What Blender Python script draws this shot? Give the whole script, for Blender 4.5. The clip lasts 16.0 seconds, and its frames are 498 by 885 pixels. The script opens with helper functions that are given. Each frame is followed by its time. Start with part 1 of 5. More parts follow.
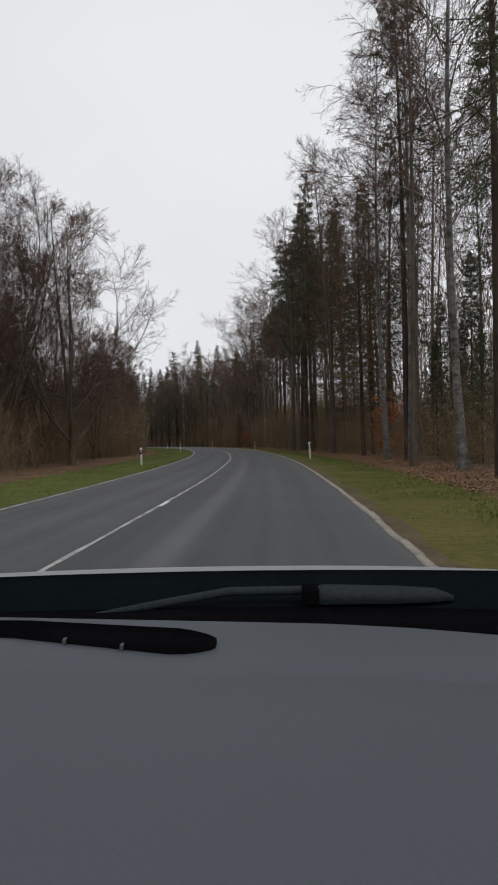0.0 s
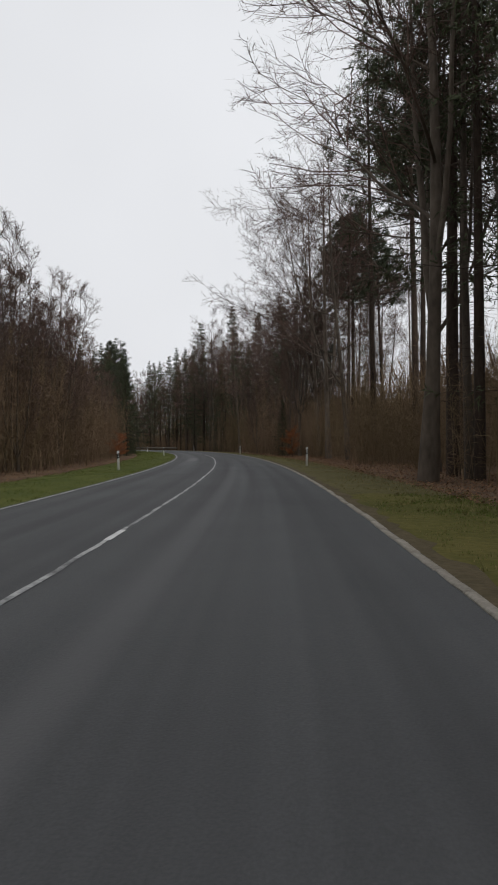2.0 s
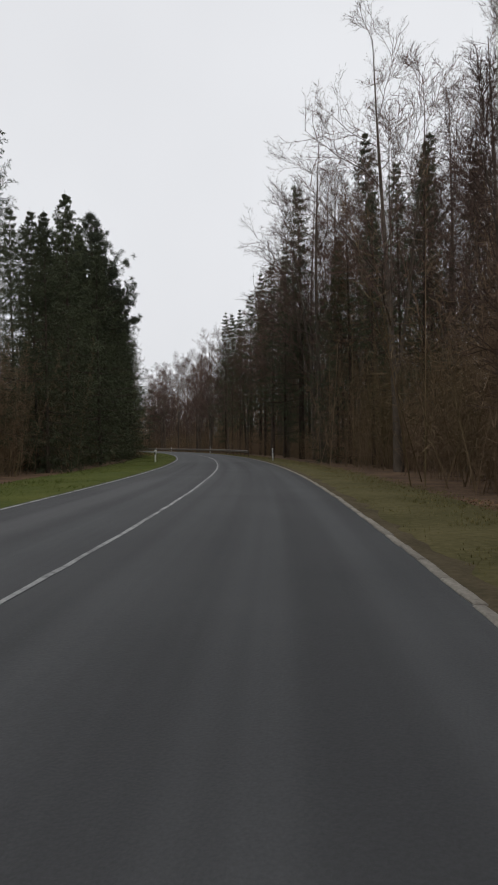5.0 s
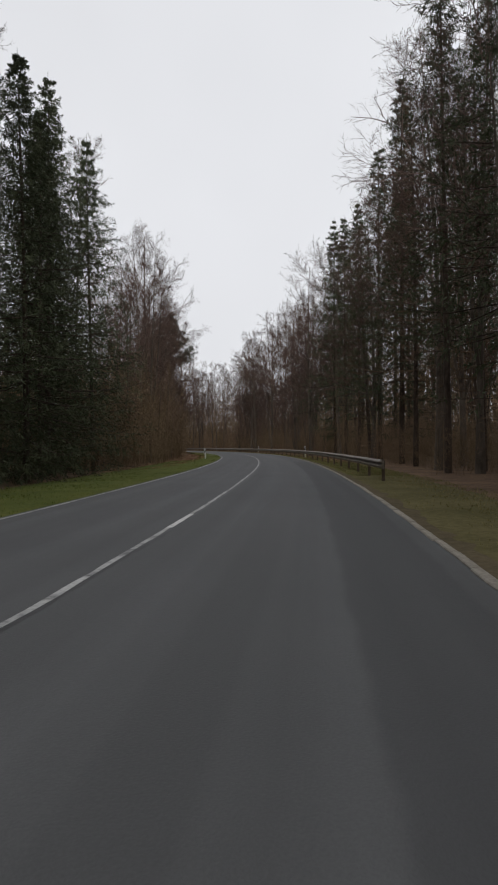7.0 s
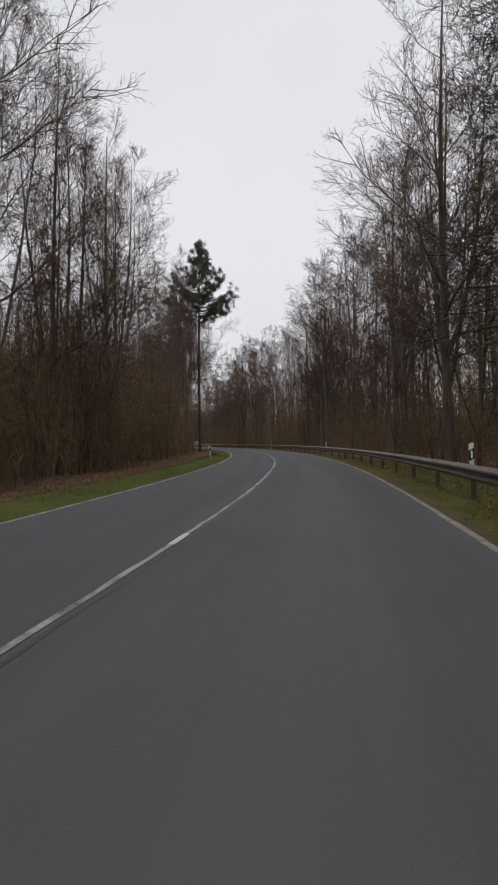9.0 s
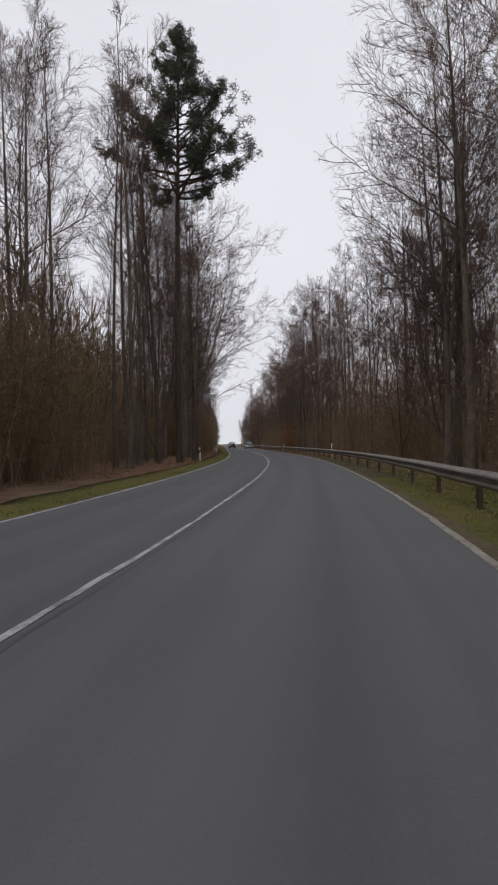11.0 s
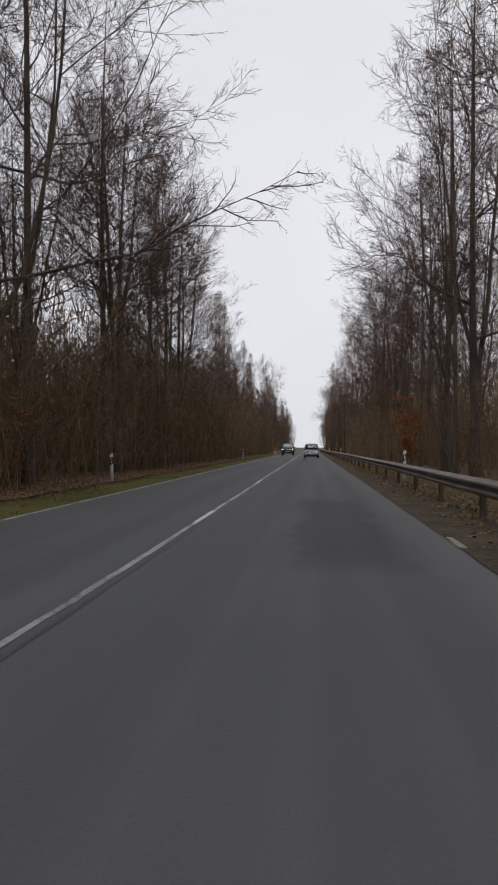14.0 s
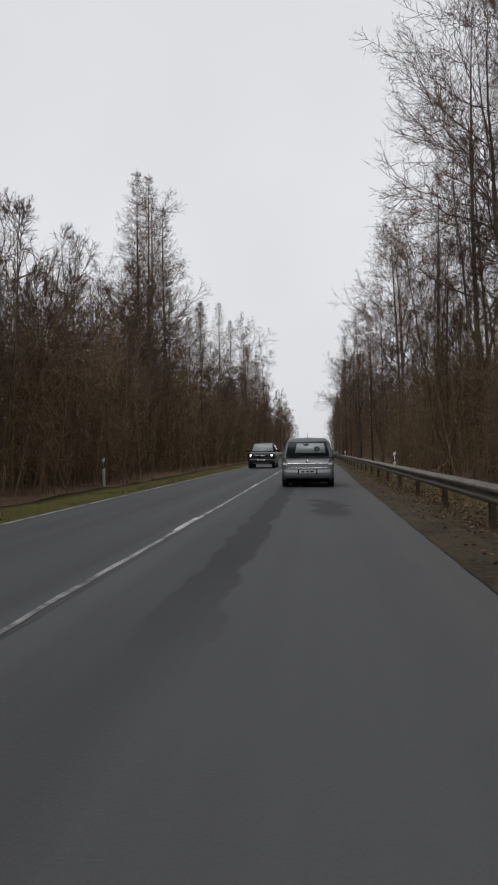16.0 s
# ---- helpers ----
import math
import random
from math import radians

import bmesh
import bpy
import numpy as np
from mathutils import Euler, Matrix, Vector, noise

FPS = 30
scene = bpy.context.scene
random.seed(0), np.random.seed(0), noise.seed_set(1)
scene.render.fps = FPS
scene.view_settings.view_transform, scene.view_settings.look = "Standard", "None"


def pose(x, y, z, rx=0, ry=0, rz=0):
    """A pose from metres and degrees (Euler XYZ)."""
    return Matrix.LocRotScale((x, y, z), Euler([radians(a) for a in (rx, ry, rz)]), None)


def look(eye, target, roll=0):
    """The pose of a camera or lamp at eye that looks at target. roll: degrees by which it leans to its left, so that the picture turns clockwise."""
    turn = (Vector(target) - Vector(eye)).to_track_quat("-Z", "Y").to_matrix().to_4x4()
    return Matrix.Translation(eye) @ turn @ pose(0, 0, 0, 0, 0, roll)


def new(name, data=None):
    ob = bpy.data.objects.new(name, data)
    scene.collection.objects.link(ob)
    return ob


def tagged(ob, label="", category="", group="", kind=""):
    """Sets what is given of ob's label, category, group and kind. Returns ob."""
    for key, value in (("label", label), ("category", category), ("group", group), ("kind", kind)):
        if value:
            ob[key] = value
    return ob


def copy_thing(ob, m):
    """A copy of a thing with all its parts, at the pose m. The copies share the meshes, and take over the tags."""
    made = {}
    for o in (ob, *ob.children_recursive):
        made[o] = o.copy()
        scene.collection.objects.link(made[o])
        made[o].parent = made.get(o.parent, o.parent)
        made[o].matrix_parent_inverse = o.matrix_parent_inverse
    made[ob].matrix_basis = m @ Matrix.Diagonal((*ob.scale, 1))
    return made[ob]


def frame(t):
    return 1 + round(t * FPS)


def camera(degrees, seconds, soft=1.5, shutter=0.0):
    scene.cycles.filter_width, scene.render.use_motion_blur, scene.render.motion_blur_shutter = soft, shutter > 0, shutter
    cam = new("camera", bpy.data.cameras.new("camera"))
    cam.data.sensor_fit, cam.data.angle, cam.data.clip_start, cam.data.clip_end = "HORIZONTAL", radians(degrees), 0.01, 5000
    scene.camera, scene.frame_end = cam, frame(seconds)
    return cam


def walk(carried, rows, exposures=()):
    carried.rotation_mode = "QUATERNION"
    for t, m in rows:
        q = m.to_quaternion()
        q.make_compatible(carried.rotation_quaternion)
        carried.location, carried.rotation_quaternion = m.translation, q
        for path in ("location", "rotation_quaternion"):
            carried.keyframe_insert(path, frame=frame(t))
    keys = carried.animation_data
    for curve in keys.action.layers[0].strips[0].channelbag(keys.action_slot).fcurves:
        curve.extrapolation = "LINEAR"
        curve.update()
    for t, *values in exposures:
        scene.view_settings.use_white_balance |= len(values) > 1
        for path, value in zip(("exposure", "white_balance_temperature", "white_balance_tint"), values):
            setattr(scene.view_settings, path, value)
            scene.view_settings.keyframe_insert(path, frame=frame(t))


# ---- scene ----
# ---- camera and walk ----
# seconds, x, y, tilt, lean, heading; the eye stays 1.20 m over the road
EYE = 1.20
ROWS = (
    (0.0, 2.32, 0.00, 89.79, 1.78, 3.28),
    (0.5, 2.16, 13.42, 89.78, 1.16, 3.95),
    (1.0, 1.76, 26.83, 89.94, 1.58, 4.82),
    (1.5, 0.97, 40.24, 90.18, 1.06, 6.37),
    (2.0, -0.15, 53.63, 90.11, 0.95, 7.85),
    (2.5, -1.66, 66.97, 90.17, 0.60, 9.43),
    (3.0, -3.47, 80.28, 90.27, 0.38, 11.03),
    (3.5, -5.58, 93.55, 90.23, 0.50, 12.72),
    (4.0, -8.09, 106.74, 90.24, 0.50, 14.41),
    (4.5, -10.97, 119.86, 90.26, 0.50, 16.09),
    (5.0, -14.21, 132.90, 90.27, 0.50, 17.77),
    (5.5, -17.82, 145.84, 90.29, 0.50, 19.53),
    (6.0, -21.81, 158.68, 90.30, 0.50, 21.37),
    (6.5, -26.31, 171.34, 90.32, 0.53, 23.76),
    (7.0, -31.06, 183.91, 90.26, 0.65, 27.82),
    (7.5, -36.24, 196.30, 90.29, 0.53, 30.40),
    (8.0, -41.78, 208.54, 90.15, 0.36, 32.51),
    (8.5, -47.62, 220.62, 90.01, 0.59, 33.86),
    (9.0, -53.73, 232.57, 89.95, 0.97, 35.21),
    (9.5, -60.10, 244.40, 89.99, 0.95, 36.86),
    (10.0, -66.86, 256.01, 90.02, 0.94, 38.69),
    (10.5, -74.00, 267.40, 90.06, 0.92, 40.56),
    (11.0, -81.52, 278.54, 90.09, 0.91, 42.43),
    (11.5, -89.41, 289.42, 90.12, 0.89, 44.26),
    (12.0, -97.61, 300.08, 90.16, 1.16, 46.28),
    (12.5, -106.26, 310.36, 90.42, 1.02, 47.63),
    (13.0, -115.16, 320.41, 90.69, 0.76, 48.72),
    (13.5, -124.32, 330.21, 90.63, -0.18, 49.40),
    (14.0, -133.63, 339.85, 90.38, -0.20, 49.87),
    (14.5, -142.87, 349.55, 90.39, -0.18, 50.43),
    (15.0, -152.22, 359.11, 90.33, -0.09, 50.43),
    (15.5, -161.62, 368.63, 90.51, 0.25, 50.42),
    (16.0, -171.01, 378.15, 90.69, 0.58, 50.40),
)

cam = camera(40.0, 16.0, soft=2.0)
walk(cam, [(t, pose(x, y, EYE, rx, ry, rz)) for t, x, y, rx, ry, rz in ROWS],
     exposures=((0, 0.0, 6500, 10), (9.2, 0.0, 6480, 11.5), (11.5, 0.03, 6400, 14), (14.0, 0.03, 6420, 12.5), (15.5, 0.0, 6460, 11.5), (16, -0.06, 6500, 10.5)))

# ---- light: an even overcast sky with a faint, very soft sun ----
world = bpy.data.worlds.new("overcast_sky")
scene.world = world
world.use_nodes = True
wn = world.node_tree.nodes
wl = world.node_tree.links
sky = wn.new("ShaderNodeTexSky")
sky.sky_type = "NISHITA"
sky.sun_disc = False
sky.sun_elevation = radians(38)
sky.sun_rotation = radians(150)
sky.dust_density = 4.0
grey = wn.new("ShaderNodeHueSaturation")
grey.inputs["Saturation"].default_value = 0.10
grey.inputs["Value"].default_value = 0.06
cloud = wn.new("ShaderNodeMix")
cloud.data_type = "RGBA"
cloud.inputs[0].default_value = 0.86
cloud.inputs[7].default_value = (0.825, 0.84, 0.872, 1)
# broad, faint differences in the cloud cover
where = wn.new("ShaderNodeTexCoord")
billow = wn.new("ShaderNodeTexNoise")
billow.inputs["Scale"].default_value = 1.7
billow.inputs["Detail"].default_value = 3
billow_range = wn.new("ShaderNodeMapRange")
billow_range.inputs[1].default_value, billow_range.inputs[2].default_value = 0.32, 0.68
billow_range.inputs[3].default_value, billow_range.inputs[4].default_value = 0.92, 1.04
cover = wn.new("ShaderNodeHueSaturation")
wl.new(where.outputs["Generated"], billow.inputs["Vector"])
wl.new(billow.outputs[0], billow_range.inputs[0])
wl.new(billow_range.outputs[0], cover.inputs["Value"])
wl.new(cloud.outputs[2], cover.inputs["Color"])
wl.new(sky.outputs[0], grey.inputs["Color"])
wl.new(grey.outputs[0], cloud.inputs[6])
wl.new(cover.outputs[0], wn["Background"].inputs[0])
wn["Background"].inputs[1].default_value = 1.06

sun_data = bpy.data.lights.new("sun", "SUN")
sun_data.energy = 0.6
sun_data.angle = radians(30)
sun_data.color = (1.0, 0.97, 0.93)
sun = new("sun", sun_data)
sun.matrix_world = look((40, -60, 80), (0, 0, 0))


# ---- the road's line: how sharply it bends, per thousand, along its length ----
BEND = ((-21, 0.84), (0, 1.22), (21, 1.60), (43, 2.17), (64, 2.01), (86, 2.11), (107, 2.05), (128, 2.04), (150, 2.23), (171, 2.41), (193, 2.13), (214, 1.70), (235, 1.94), (257, 2.46), (278, 2.56), (300, 2.48), (321, 2.39), (342, 1.86), (364, 1.26), (385, 0.43), (407, 0.00), (428, 0.00))

STEP = 1.0
RUN = np.arange(-160.0, 1400.0, STEP)
_bend = np.interp(RUN + STEP / 2, [b[0] for b in BEND], [b[1] / 1000 for b in BEND])
_turn = np.concatenate([[0], np.cumsum(_bend * STEP)])[:-1]
_turn -= np.interp(0, RUN, _turn)
_mid = _turn + _bend * STEP / 2
_rx = np.concatenate([[0], np.cumsum(-np.sin(_mid) * STEP)])[:-1]
_ry = np.concatenate([[0], np.cumsum(np.cos(_mid) * STEP)])[:-1]
_rx -= np.interp(0, RUN, _rx)
_ry -= np.interp(0, RUN, _ry)


def heading(s):
    return np.interp(s, RUN, _turn)


def at(s, side, z=0.0):
    """The place s metres along the road, side metres to the right of its middle line."""
    h = heading(s)
    return (float(np.interp(s, RUN, _rx) + np.cos(h) * side), float(np.interp(s, RUN, _ry) + np.sin(h) * side), z)


def many(s, side, z):
    h = heading(s)
    return np.stack([np.interp(s, RUN, _rx) + np.cos(h) * side, np.interp(s, RUN, _ry) + np.sin(h) * side, z], -1)


def stand(s, side, z=0.0, turn=0.0, lean=0.0):
    """A pose on the road whose y axis runs along it."""
    return pose(*at(s, side, z), lean, 0, math.degrees(heading(s)) + turn)


# ---- mesh helpers ----
def tri_mesh(name, verts, tris, smooth=True):
    verts = np.asarray(verts, dtype=np.float32)
    tris = np.asarray(tris, dtype=np.int32)
    me = bpy.data.meshes.new(name)
    me.vertices.add(len(verts))
    me.vertices.foreach_set("co", verts.ravel())
    me.loops.add(tris.size)
    me.loops.foreach_set("vertex_index", tris.ravel())
    me.polygons.add(len(tris))
    me.polygons.foreach_set("loop_start", np.arange(0, tris.size, 3, dtype=np.int32))
    me.polygons.foreach_set("use_smooth", np.full(len(tris), smooth))
    me.update(calc_edges=True)
    me.validate()
    return me


def grid_mesh(name, pts, uv=None):
    """A sheet from an array rows x columns x 3; uv likewise."""
    pts = np.asarray(pts)
    n, m = pts.shape[:2]
    faces = [(i * m + j, i * m + j + 1, (i + 1) * m + j + 1, (i + 1) * m + j) for i in range(n - 1) for j in range(m - 1)]
    me = bpy.data.meshes.new(name)
    me.from_pydata(pts.reshape(-1, 3).tolist(), [], faces)
    if uv is not None:
        flat = np.asarray(uv).reshape(-1, 2)
        layer = me.uv_layers.new(name="road")
        idx = np.empty(len(me.loops), dtype=np.int32)
        me.loops.foreach_get("vertex_index", idx)
        layer.data.foreach_set("uv", flat[idx].astype(np.float32).ravel())
    for p in me.polygons:
        p.use_smooth = True
    return me


def part(name, data, material, parent=None, label=""):
    """Links a bmesh or a mesh as one object under a thing."""
    if isinstance(data, bmesh.types.BMesh):
        me = bpy.data.meshes.new(name)
        bmesh.ops.recalc_face_normals(data, faces=data.faces)
        data.to_mesh(me)
        data.free()
    else:
        me = data
    if not me.materials:
        me.materials.append(material)
    ob = new(name, me)
    if parent is not None:
        ob.parent = parent
    if label:
        ob["label"] = label
    return ob


def box(x0, x1, y0, y1, z0, z1, bevel=0.0, bm=None):
    bm = bm or bmesh.new()
    made = bmesh.ops.create_cube(bm, size=1.0)["verts"]
    for v in made:
        v.co = ((x0 + x1) / 2 + v.co.x * (x1 - x0), (y0 + y1) / 2 + v.co.y * (y1 - y0), (z0 + z1) / 2 + v.co.z * (z1 - z0))
    if bevel:
        edges = list({e for v in made for e in v.link_edges})
        bmesh.ops.bevel(bm, geom=edges, offset=bevel, segments=2, affect="EDGES", profile=0.5)
    return bm


def loft(rings, close=True, bm=None, caps=True):
    """A skin over rings of points, each ring of the same count."""
    bm = bm or bmesh.new()
    vs = [[bm.verts.new(p) for p in r] for r in rings]
    n = len(rings[0])
    for a, b in zip(vs, vs[1:]):
        for i in range(n if close else n - 1):
            j = (i + 1) % n
            bm.faces.new((a[i], a[j], b[j], b[i]))
    if caps and close:
        bm.faces.new(vs[0][::-1])
        bm.faces.new(vs[-1])
    for f in bm.faces:
        f.smooth = True
    return bm


def disc(cx, cy, cz, r, depth, axis="x", n=24, bevel=0.0):
    """A short cylinder with rounded rims."""
    prof = [(0, r - bevel), (bevel, r), (depth - bevel, r), (depth, r - bevel)] if bevel else [(0, r), (depth, r)]
    rings = []
    for d, q in prof:
        ring = []
        for i in range(n):
            a = 2 * math.pi * i / n
            u, v = q * math.cos(a), q * math.sin(a)
            ring.append({"x": (cx + d - depth / 2, cy + u, cz + v), "y": (cx + u, cy + d - depth / 2, cz + v), "z": (cx + u, cy + v, cz + d)}[axis])
        rings.append(ring)
    return loft(rings)


# ---- materials ----
def surface(name, dark, light, rough=0.8, coarse=1.5, fine=25.0, bump=0.3, metal=0.0, spread=0.0, contrast=0.35, stretch=(1, 1, 1), spec=0.5):
    """A procedural surface: two colours mixed by a coarse and a fine noise, with relief; spread varies it from object to object."""
    m = bpy.data.materials.new(name)
    m.use_nodes = True
    nt = m.node_tree
    b = nt.nodes["Principled BSDF"]
    tc = nt.nodes.new("ShaderNodeTexCoord")
    mp = nt.nodes.new("ShaderNodeMapping")
    mp.inputs["Scale"].default_value = stretch
    nt.links.new(tc.outputs["Object"], mp.inputs[0])
    n1 = nt.nodes.new("ShaderNodeTexNoise")
    n1.inputs["Scale"].default_value = coarse
    n1.inputs["Detail"].default_value = 4
    n2 = nt.nodes.new("ShaderNodeTexNoise")
    n2.inputs["Scale"].default_value = fine
    n2.inputs["Detail"].default_value = 3
    for n in (n1, n2):
        nt.links.new(mp.outputs[0], n.inputs["Vector"])
    add = nt.nodes.new("ShaderNodeMath")
    add.operation = "ADD"
    nt.links.new(n1.outputs[0], add.inputs[0])
    nt.links.new(n2.outputs[0], add.inputs[1])
    rng = nt.nodes.new("ShaderNodeMapRange")
    rng.inputs[1].default_value = 1.0 - contrast
    rng.inputs[2].default_value = 1.0 + contrast
    nt.links.new(add.outputs[0], rng.inputs[0])
    mix = nt.nodes.new("ShaderNodeMix")
    mix.data_type = "RGBA"
    mix.inputs[6].default_value = (*dark, 1)
    mix.inputs[7].default_value = (*light, 1)
    nt.links.new(rng.outputs[0], mix.inputs[0])
    colour = mix.outputs[2]
    if spread:
        info = nt.nodes.new("ShaderNodeObjectInfo")
        r2 = nt.nodes.new("ShaderNodeMapRange")
        r2.inputs[3].default_value = 1 - spread
        r2.inputs[4].default_value = 1 + spread
        nt.links.new(info.outputs["Random"], r2.inputs[0])
        hs = nt.nodes.new("ShaderNodeHueSaturation")
        nt.links.new(r2.outputs[0], hs.inputs["Value"])
        nt.links.new(colour, hs.inputs["Color"])
        colour = hs.outputs[0]
    nt.links.new(colour, b.inputs["Base Color"])
    b.inputs["Roughness"].default_value = rough
    b.inputs["Metallic"].default_value = metal
    b.inputs["Specular IOR Level"].default_value = spec
    if bump:
        bp = nt.nodes.new("ShaderNodeBump")
        bp.inputs["Strength"].default_value = bump
        bp.inputs["Distance"].default_value = 0.02
        nt.links.new(add.outputs[0], bp.inputs["Height"])
        nt.links.new(bp.outputs[0], b.inputs["Normal"])
    return m


def plain(name, colour, rough=0.5, metal=0.0, glow=0.0):
    m = bpy.data.materials.new(name)
    m.use_nodes = True
    b = m.node_tree.nodes["Principled BSDF"]
    b.inputs["Base Color"].default_value = (*colour, 1)
    b.inputs["Roughness"].default_value = rough
    b.inputs["Metallic"].default_value = metal
    if glow:
        b.inputs["Emission Color"].default_value = (*colour, 1)
        b.inputs["Emission Strength"].default_value = glow
    return m


def island_surface(name, a, b_, c, rough=0.9, tint=None):
    """Many small loose pieces in one mesh, each with its own shade."""
    m = bpy.data.materials.new(name)
    m.use_nodes = True
    nt = m.node_tree
    g = nt.nodes.new("ShaderNodeNewGeometry")
    ramp = nt.nodes.new("ShaderNodeValToRGB")
    ramp.color_ramp.elements[0].color = (*a, 1)
    ramp.color_ramp.elements[1].color = (*c, 1)
    e = ramp.color_ramp.elements.new(0.5)
    e.color = (*b_, 1)
    nt.links.new(g.outputs["Random Per Island"], ramp.inputs[0])
    p = nt.nodes["Principled BSDF"]
    colour = ramp.outputs[0]
    if tint:
        # drifts over some metres towards another shade
        tc = nt.nodes.new("ShaderNodeTexCoord")
        n = nt.nodes.new("ShaderNodeTexNoise")
        n.inputs["Scale"].default_value = 0.11
        n.inputs["Detail"].default_value = 2
        nt.links.new(tc.outputs["Object"], n.inputs["Vector"])
        r = nt.nodes.new("ShaderNodeMapRange")
        r.inputs[1].default_value, r.inputs[2].default_value = 0.40, 0.66
        nt.links.new(n.outputs[0], r.inputs[0])
        mix = nt.nodes.new("ShaderNodeMix")
        mix.data_type = "RGBA"
        mix.blend_type = "MULTIPLY"
        mix.inputs[7].default_value = (*tint, 1)
        nt.links.new(r.outputs[0], mix.inputs[0])
        nt.links.new(colour, mix.inputs[6])
        colour = mix.outputs[2]
    nt.links.new(colour, p.inputs["Base Color"])
    p.inputs["Roughness"].default_value = rough
    p.inputs["Specular IOR Level"].default_value = 0.2
    return m


def asphalt_material():
    m = surface("asphalt", (0.051, 0.0525, 0.0545), (0.083, 0.0850, 0.0870), rough=0.82, coarse=0.35, fine=60, bump=0.25, contrast=0.45, spec=0.35)
    nt = m.node_tree
    b = nt.nodes["Principled BSDF"]
    base = b.inputs["Base Color"].links[0].from_socket
    uv = nt.nodes.new("ShaderNodeUVMap")
    uv.uv_map = "road"
    mp = nt.nodes.new("ShaderNodeMapping")
    mp.inputs["Scale"].default_value = (1.6, 0.018, 1)
    nt.links.new(uv.outputs[0], mp.inputs[0])
    n = nt.nodes.new("ShaderNodeTexNoise")
    n.inputs["Scale"].default_value = 1.0
    n.inputs["Detail"].default_value = 3
    nt.links.new(mp.outputs[0], n.inputs["Vector"])
    r = nt.nodes.new("ShaderNodeMapRange")
    r.inputs[1].default_value, r.inputs[2].default_value = 0.35, 0.68
    r.inputs[3].default_value, r.inputs[4].default_value = 0.76, 1.24
    nt.links.new(n.outputs[0], r.inputs[0])
    hs = nt.nodes.new("ShaderNodeHueSaturation")
    nt.links.new(base, hs.inputs["Color"])
    nt.links.new(r.outputs[0], hs.inputs["Value"])
    # worn tracks, repaired strips and one paler full width: middle and half width across, start and end along, colour,
    # strength, softness
    sep = nt.nodes.new("ShaderNodeSeparateXYZ")
    nt.links.new(uv.outputs[0], sep.inputs[0])
    ragged = nt.nodes.new("ShaderNodeTexNoise")
    ragged.inputs["Scale"].default_value = 0.9
    ragged.inputs["Detail"].default_value = 5
    nt.links.new(uv.outputs[0], ragged.inputs["Vector"])
    colour = hs.outputs[0]

    def math_node(op, a, b_):
        n_ = nt.nodes.new("ShaderNodeMath")
        n_.operation = op
        for k, v in ((0, a), (1, b_)):
            if isinstance(v, (int, float)):
                n_.inputs[k].default_value = v
            else:
                nt.links.new(v, n_.inputs[k])
        return n_.outputs[0]

    def reach(value, middle, half, soft, wobble):
        """1 within half of the middle, falling to 0 with a ragged edge."""
        off = math_node("ABSOLUTE", math_node("SUBTRACT", value, middle), 0)
        off = math_node("ADD", off, math_node("MULTIPLY", math_node("SUBTRACT", ragged.outputs[0], 0.5), wobble))
        r_ = nt.nodes.new("ShaderNodeMapRange")
        r_.interpolation_type = "SMOOTHSTEP"
        r_.inputs[1].default_value, r_.inputs[2].default_value = half + soft, half - soft
        nt.links.new(off, r_.inputs[0])
        return r_.outputs[0]

    for middle, half, s0, s1, tone, strength, soft, wobble in (
            (0.98, 0.16, -80, 90, (0.125, 0.124, 0.127), 0.45, 0.14, 0.05),
            (-1.95, 0.4, 93, 160, (0.125, 0.124, 0.127), 0.5, 0.25, 0.3),
            (-1.7, 0.35, 103, 115, (0.17, 0.17, 0.172), 0.55, 0.15, 0.7),
            # the whole width turns paler from 184 m on
            (0.0, 5.0, 184, 1300, (0.150, 0.152, 0.154), 0.26, 0.5, 0.3),
            (2.85, 0.5, 178, 236, (0.050, 0.051, 0.053), 0.55, 0.05, 0.2),
            (1.6, 0.28, 196, 330, (0.120, 0.120, 0.121), 0.3, 0.2, 0.3),
            (2.2, 0.6, 381.5, 390, (0.040, 0.041, 0.044), 0.6, 0.15, 0.9),
            (2.25, 0.85, 428, 500, (0.105, 0.106, 0.110), 0.4, 0.2, 0.4),
            (1.15, 0.24, 433, 455, (0.040, 0.041, 0.043), 0.8, 0.03, 0.45),
            (2.35, 0.30, 440.6, 444.6, (0.034, 0.035, 0.038), 0.75, 0.14, 1.3),
            (3.45, 0.35, 372, 520, (0.125, 0.121, 0.120), 0.5, 0.2, 0.3),
            (1.87, 0.025, 354, 361, (0.16, 0.16, 0.16), 0.55, 0.02, 0.04),
            (1.75, 1.65, 350.30, 350.40, (0.15, 0.15, 0.15), 0.4, 0.06, 0.1)):
        mask = math_node("MULTIPLY", reach(sep.outputs[0], middle, half, soft, wobble), reach(sep.outputs[1], (s0 + s1) / 2, (s1 - s0) / 2, min(4.0, (s1 - s0) * 0.12), 0.05 if s1 - s0 < 1 else 1.5))
        stain = nt.nodes.new("ShaderNodeMix")
        stain.data_type = "RGBA"
        stain.inputs[7].default_value = (*tone, 1)
        nt.links.new(math_node("MULTIPLY", mask, strength), stain.inputs[0])
        nt.links.new(colour, stain.inputs[6])
        colour = stain.outputs[2]
    nt.links.new(colour, b.inputs["Base Color"])
    return m


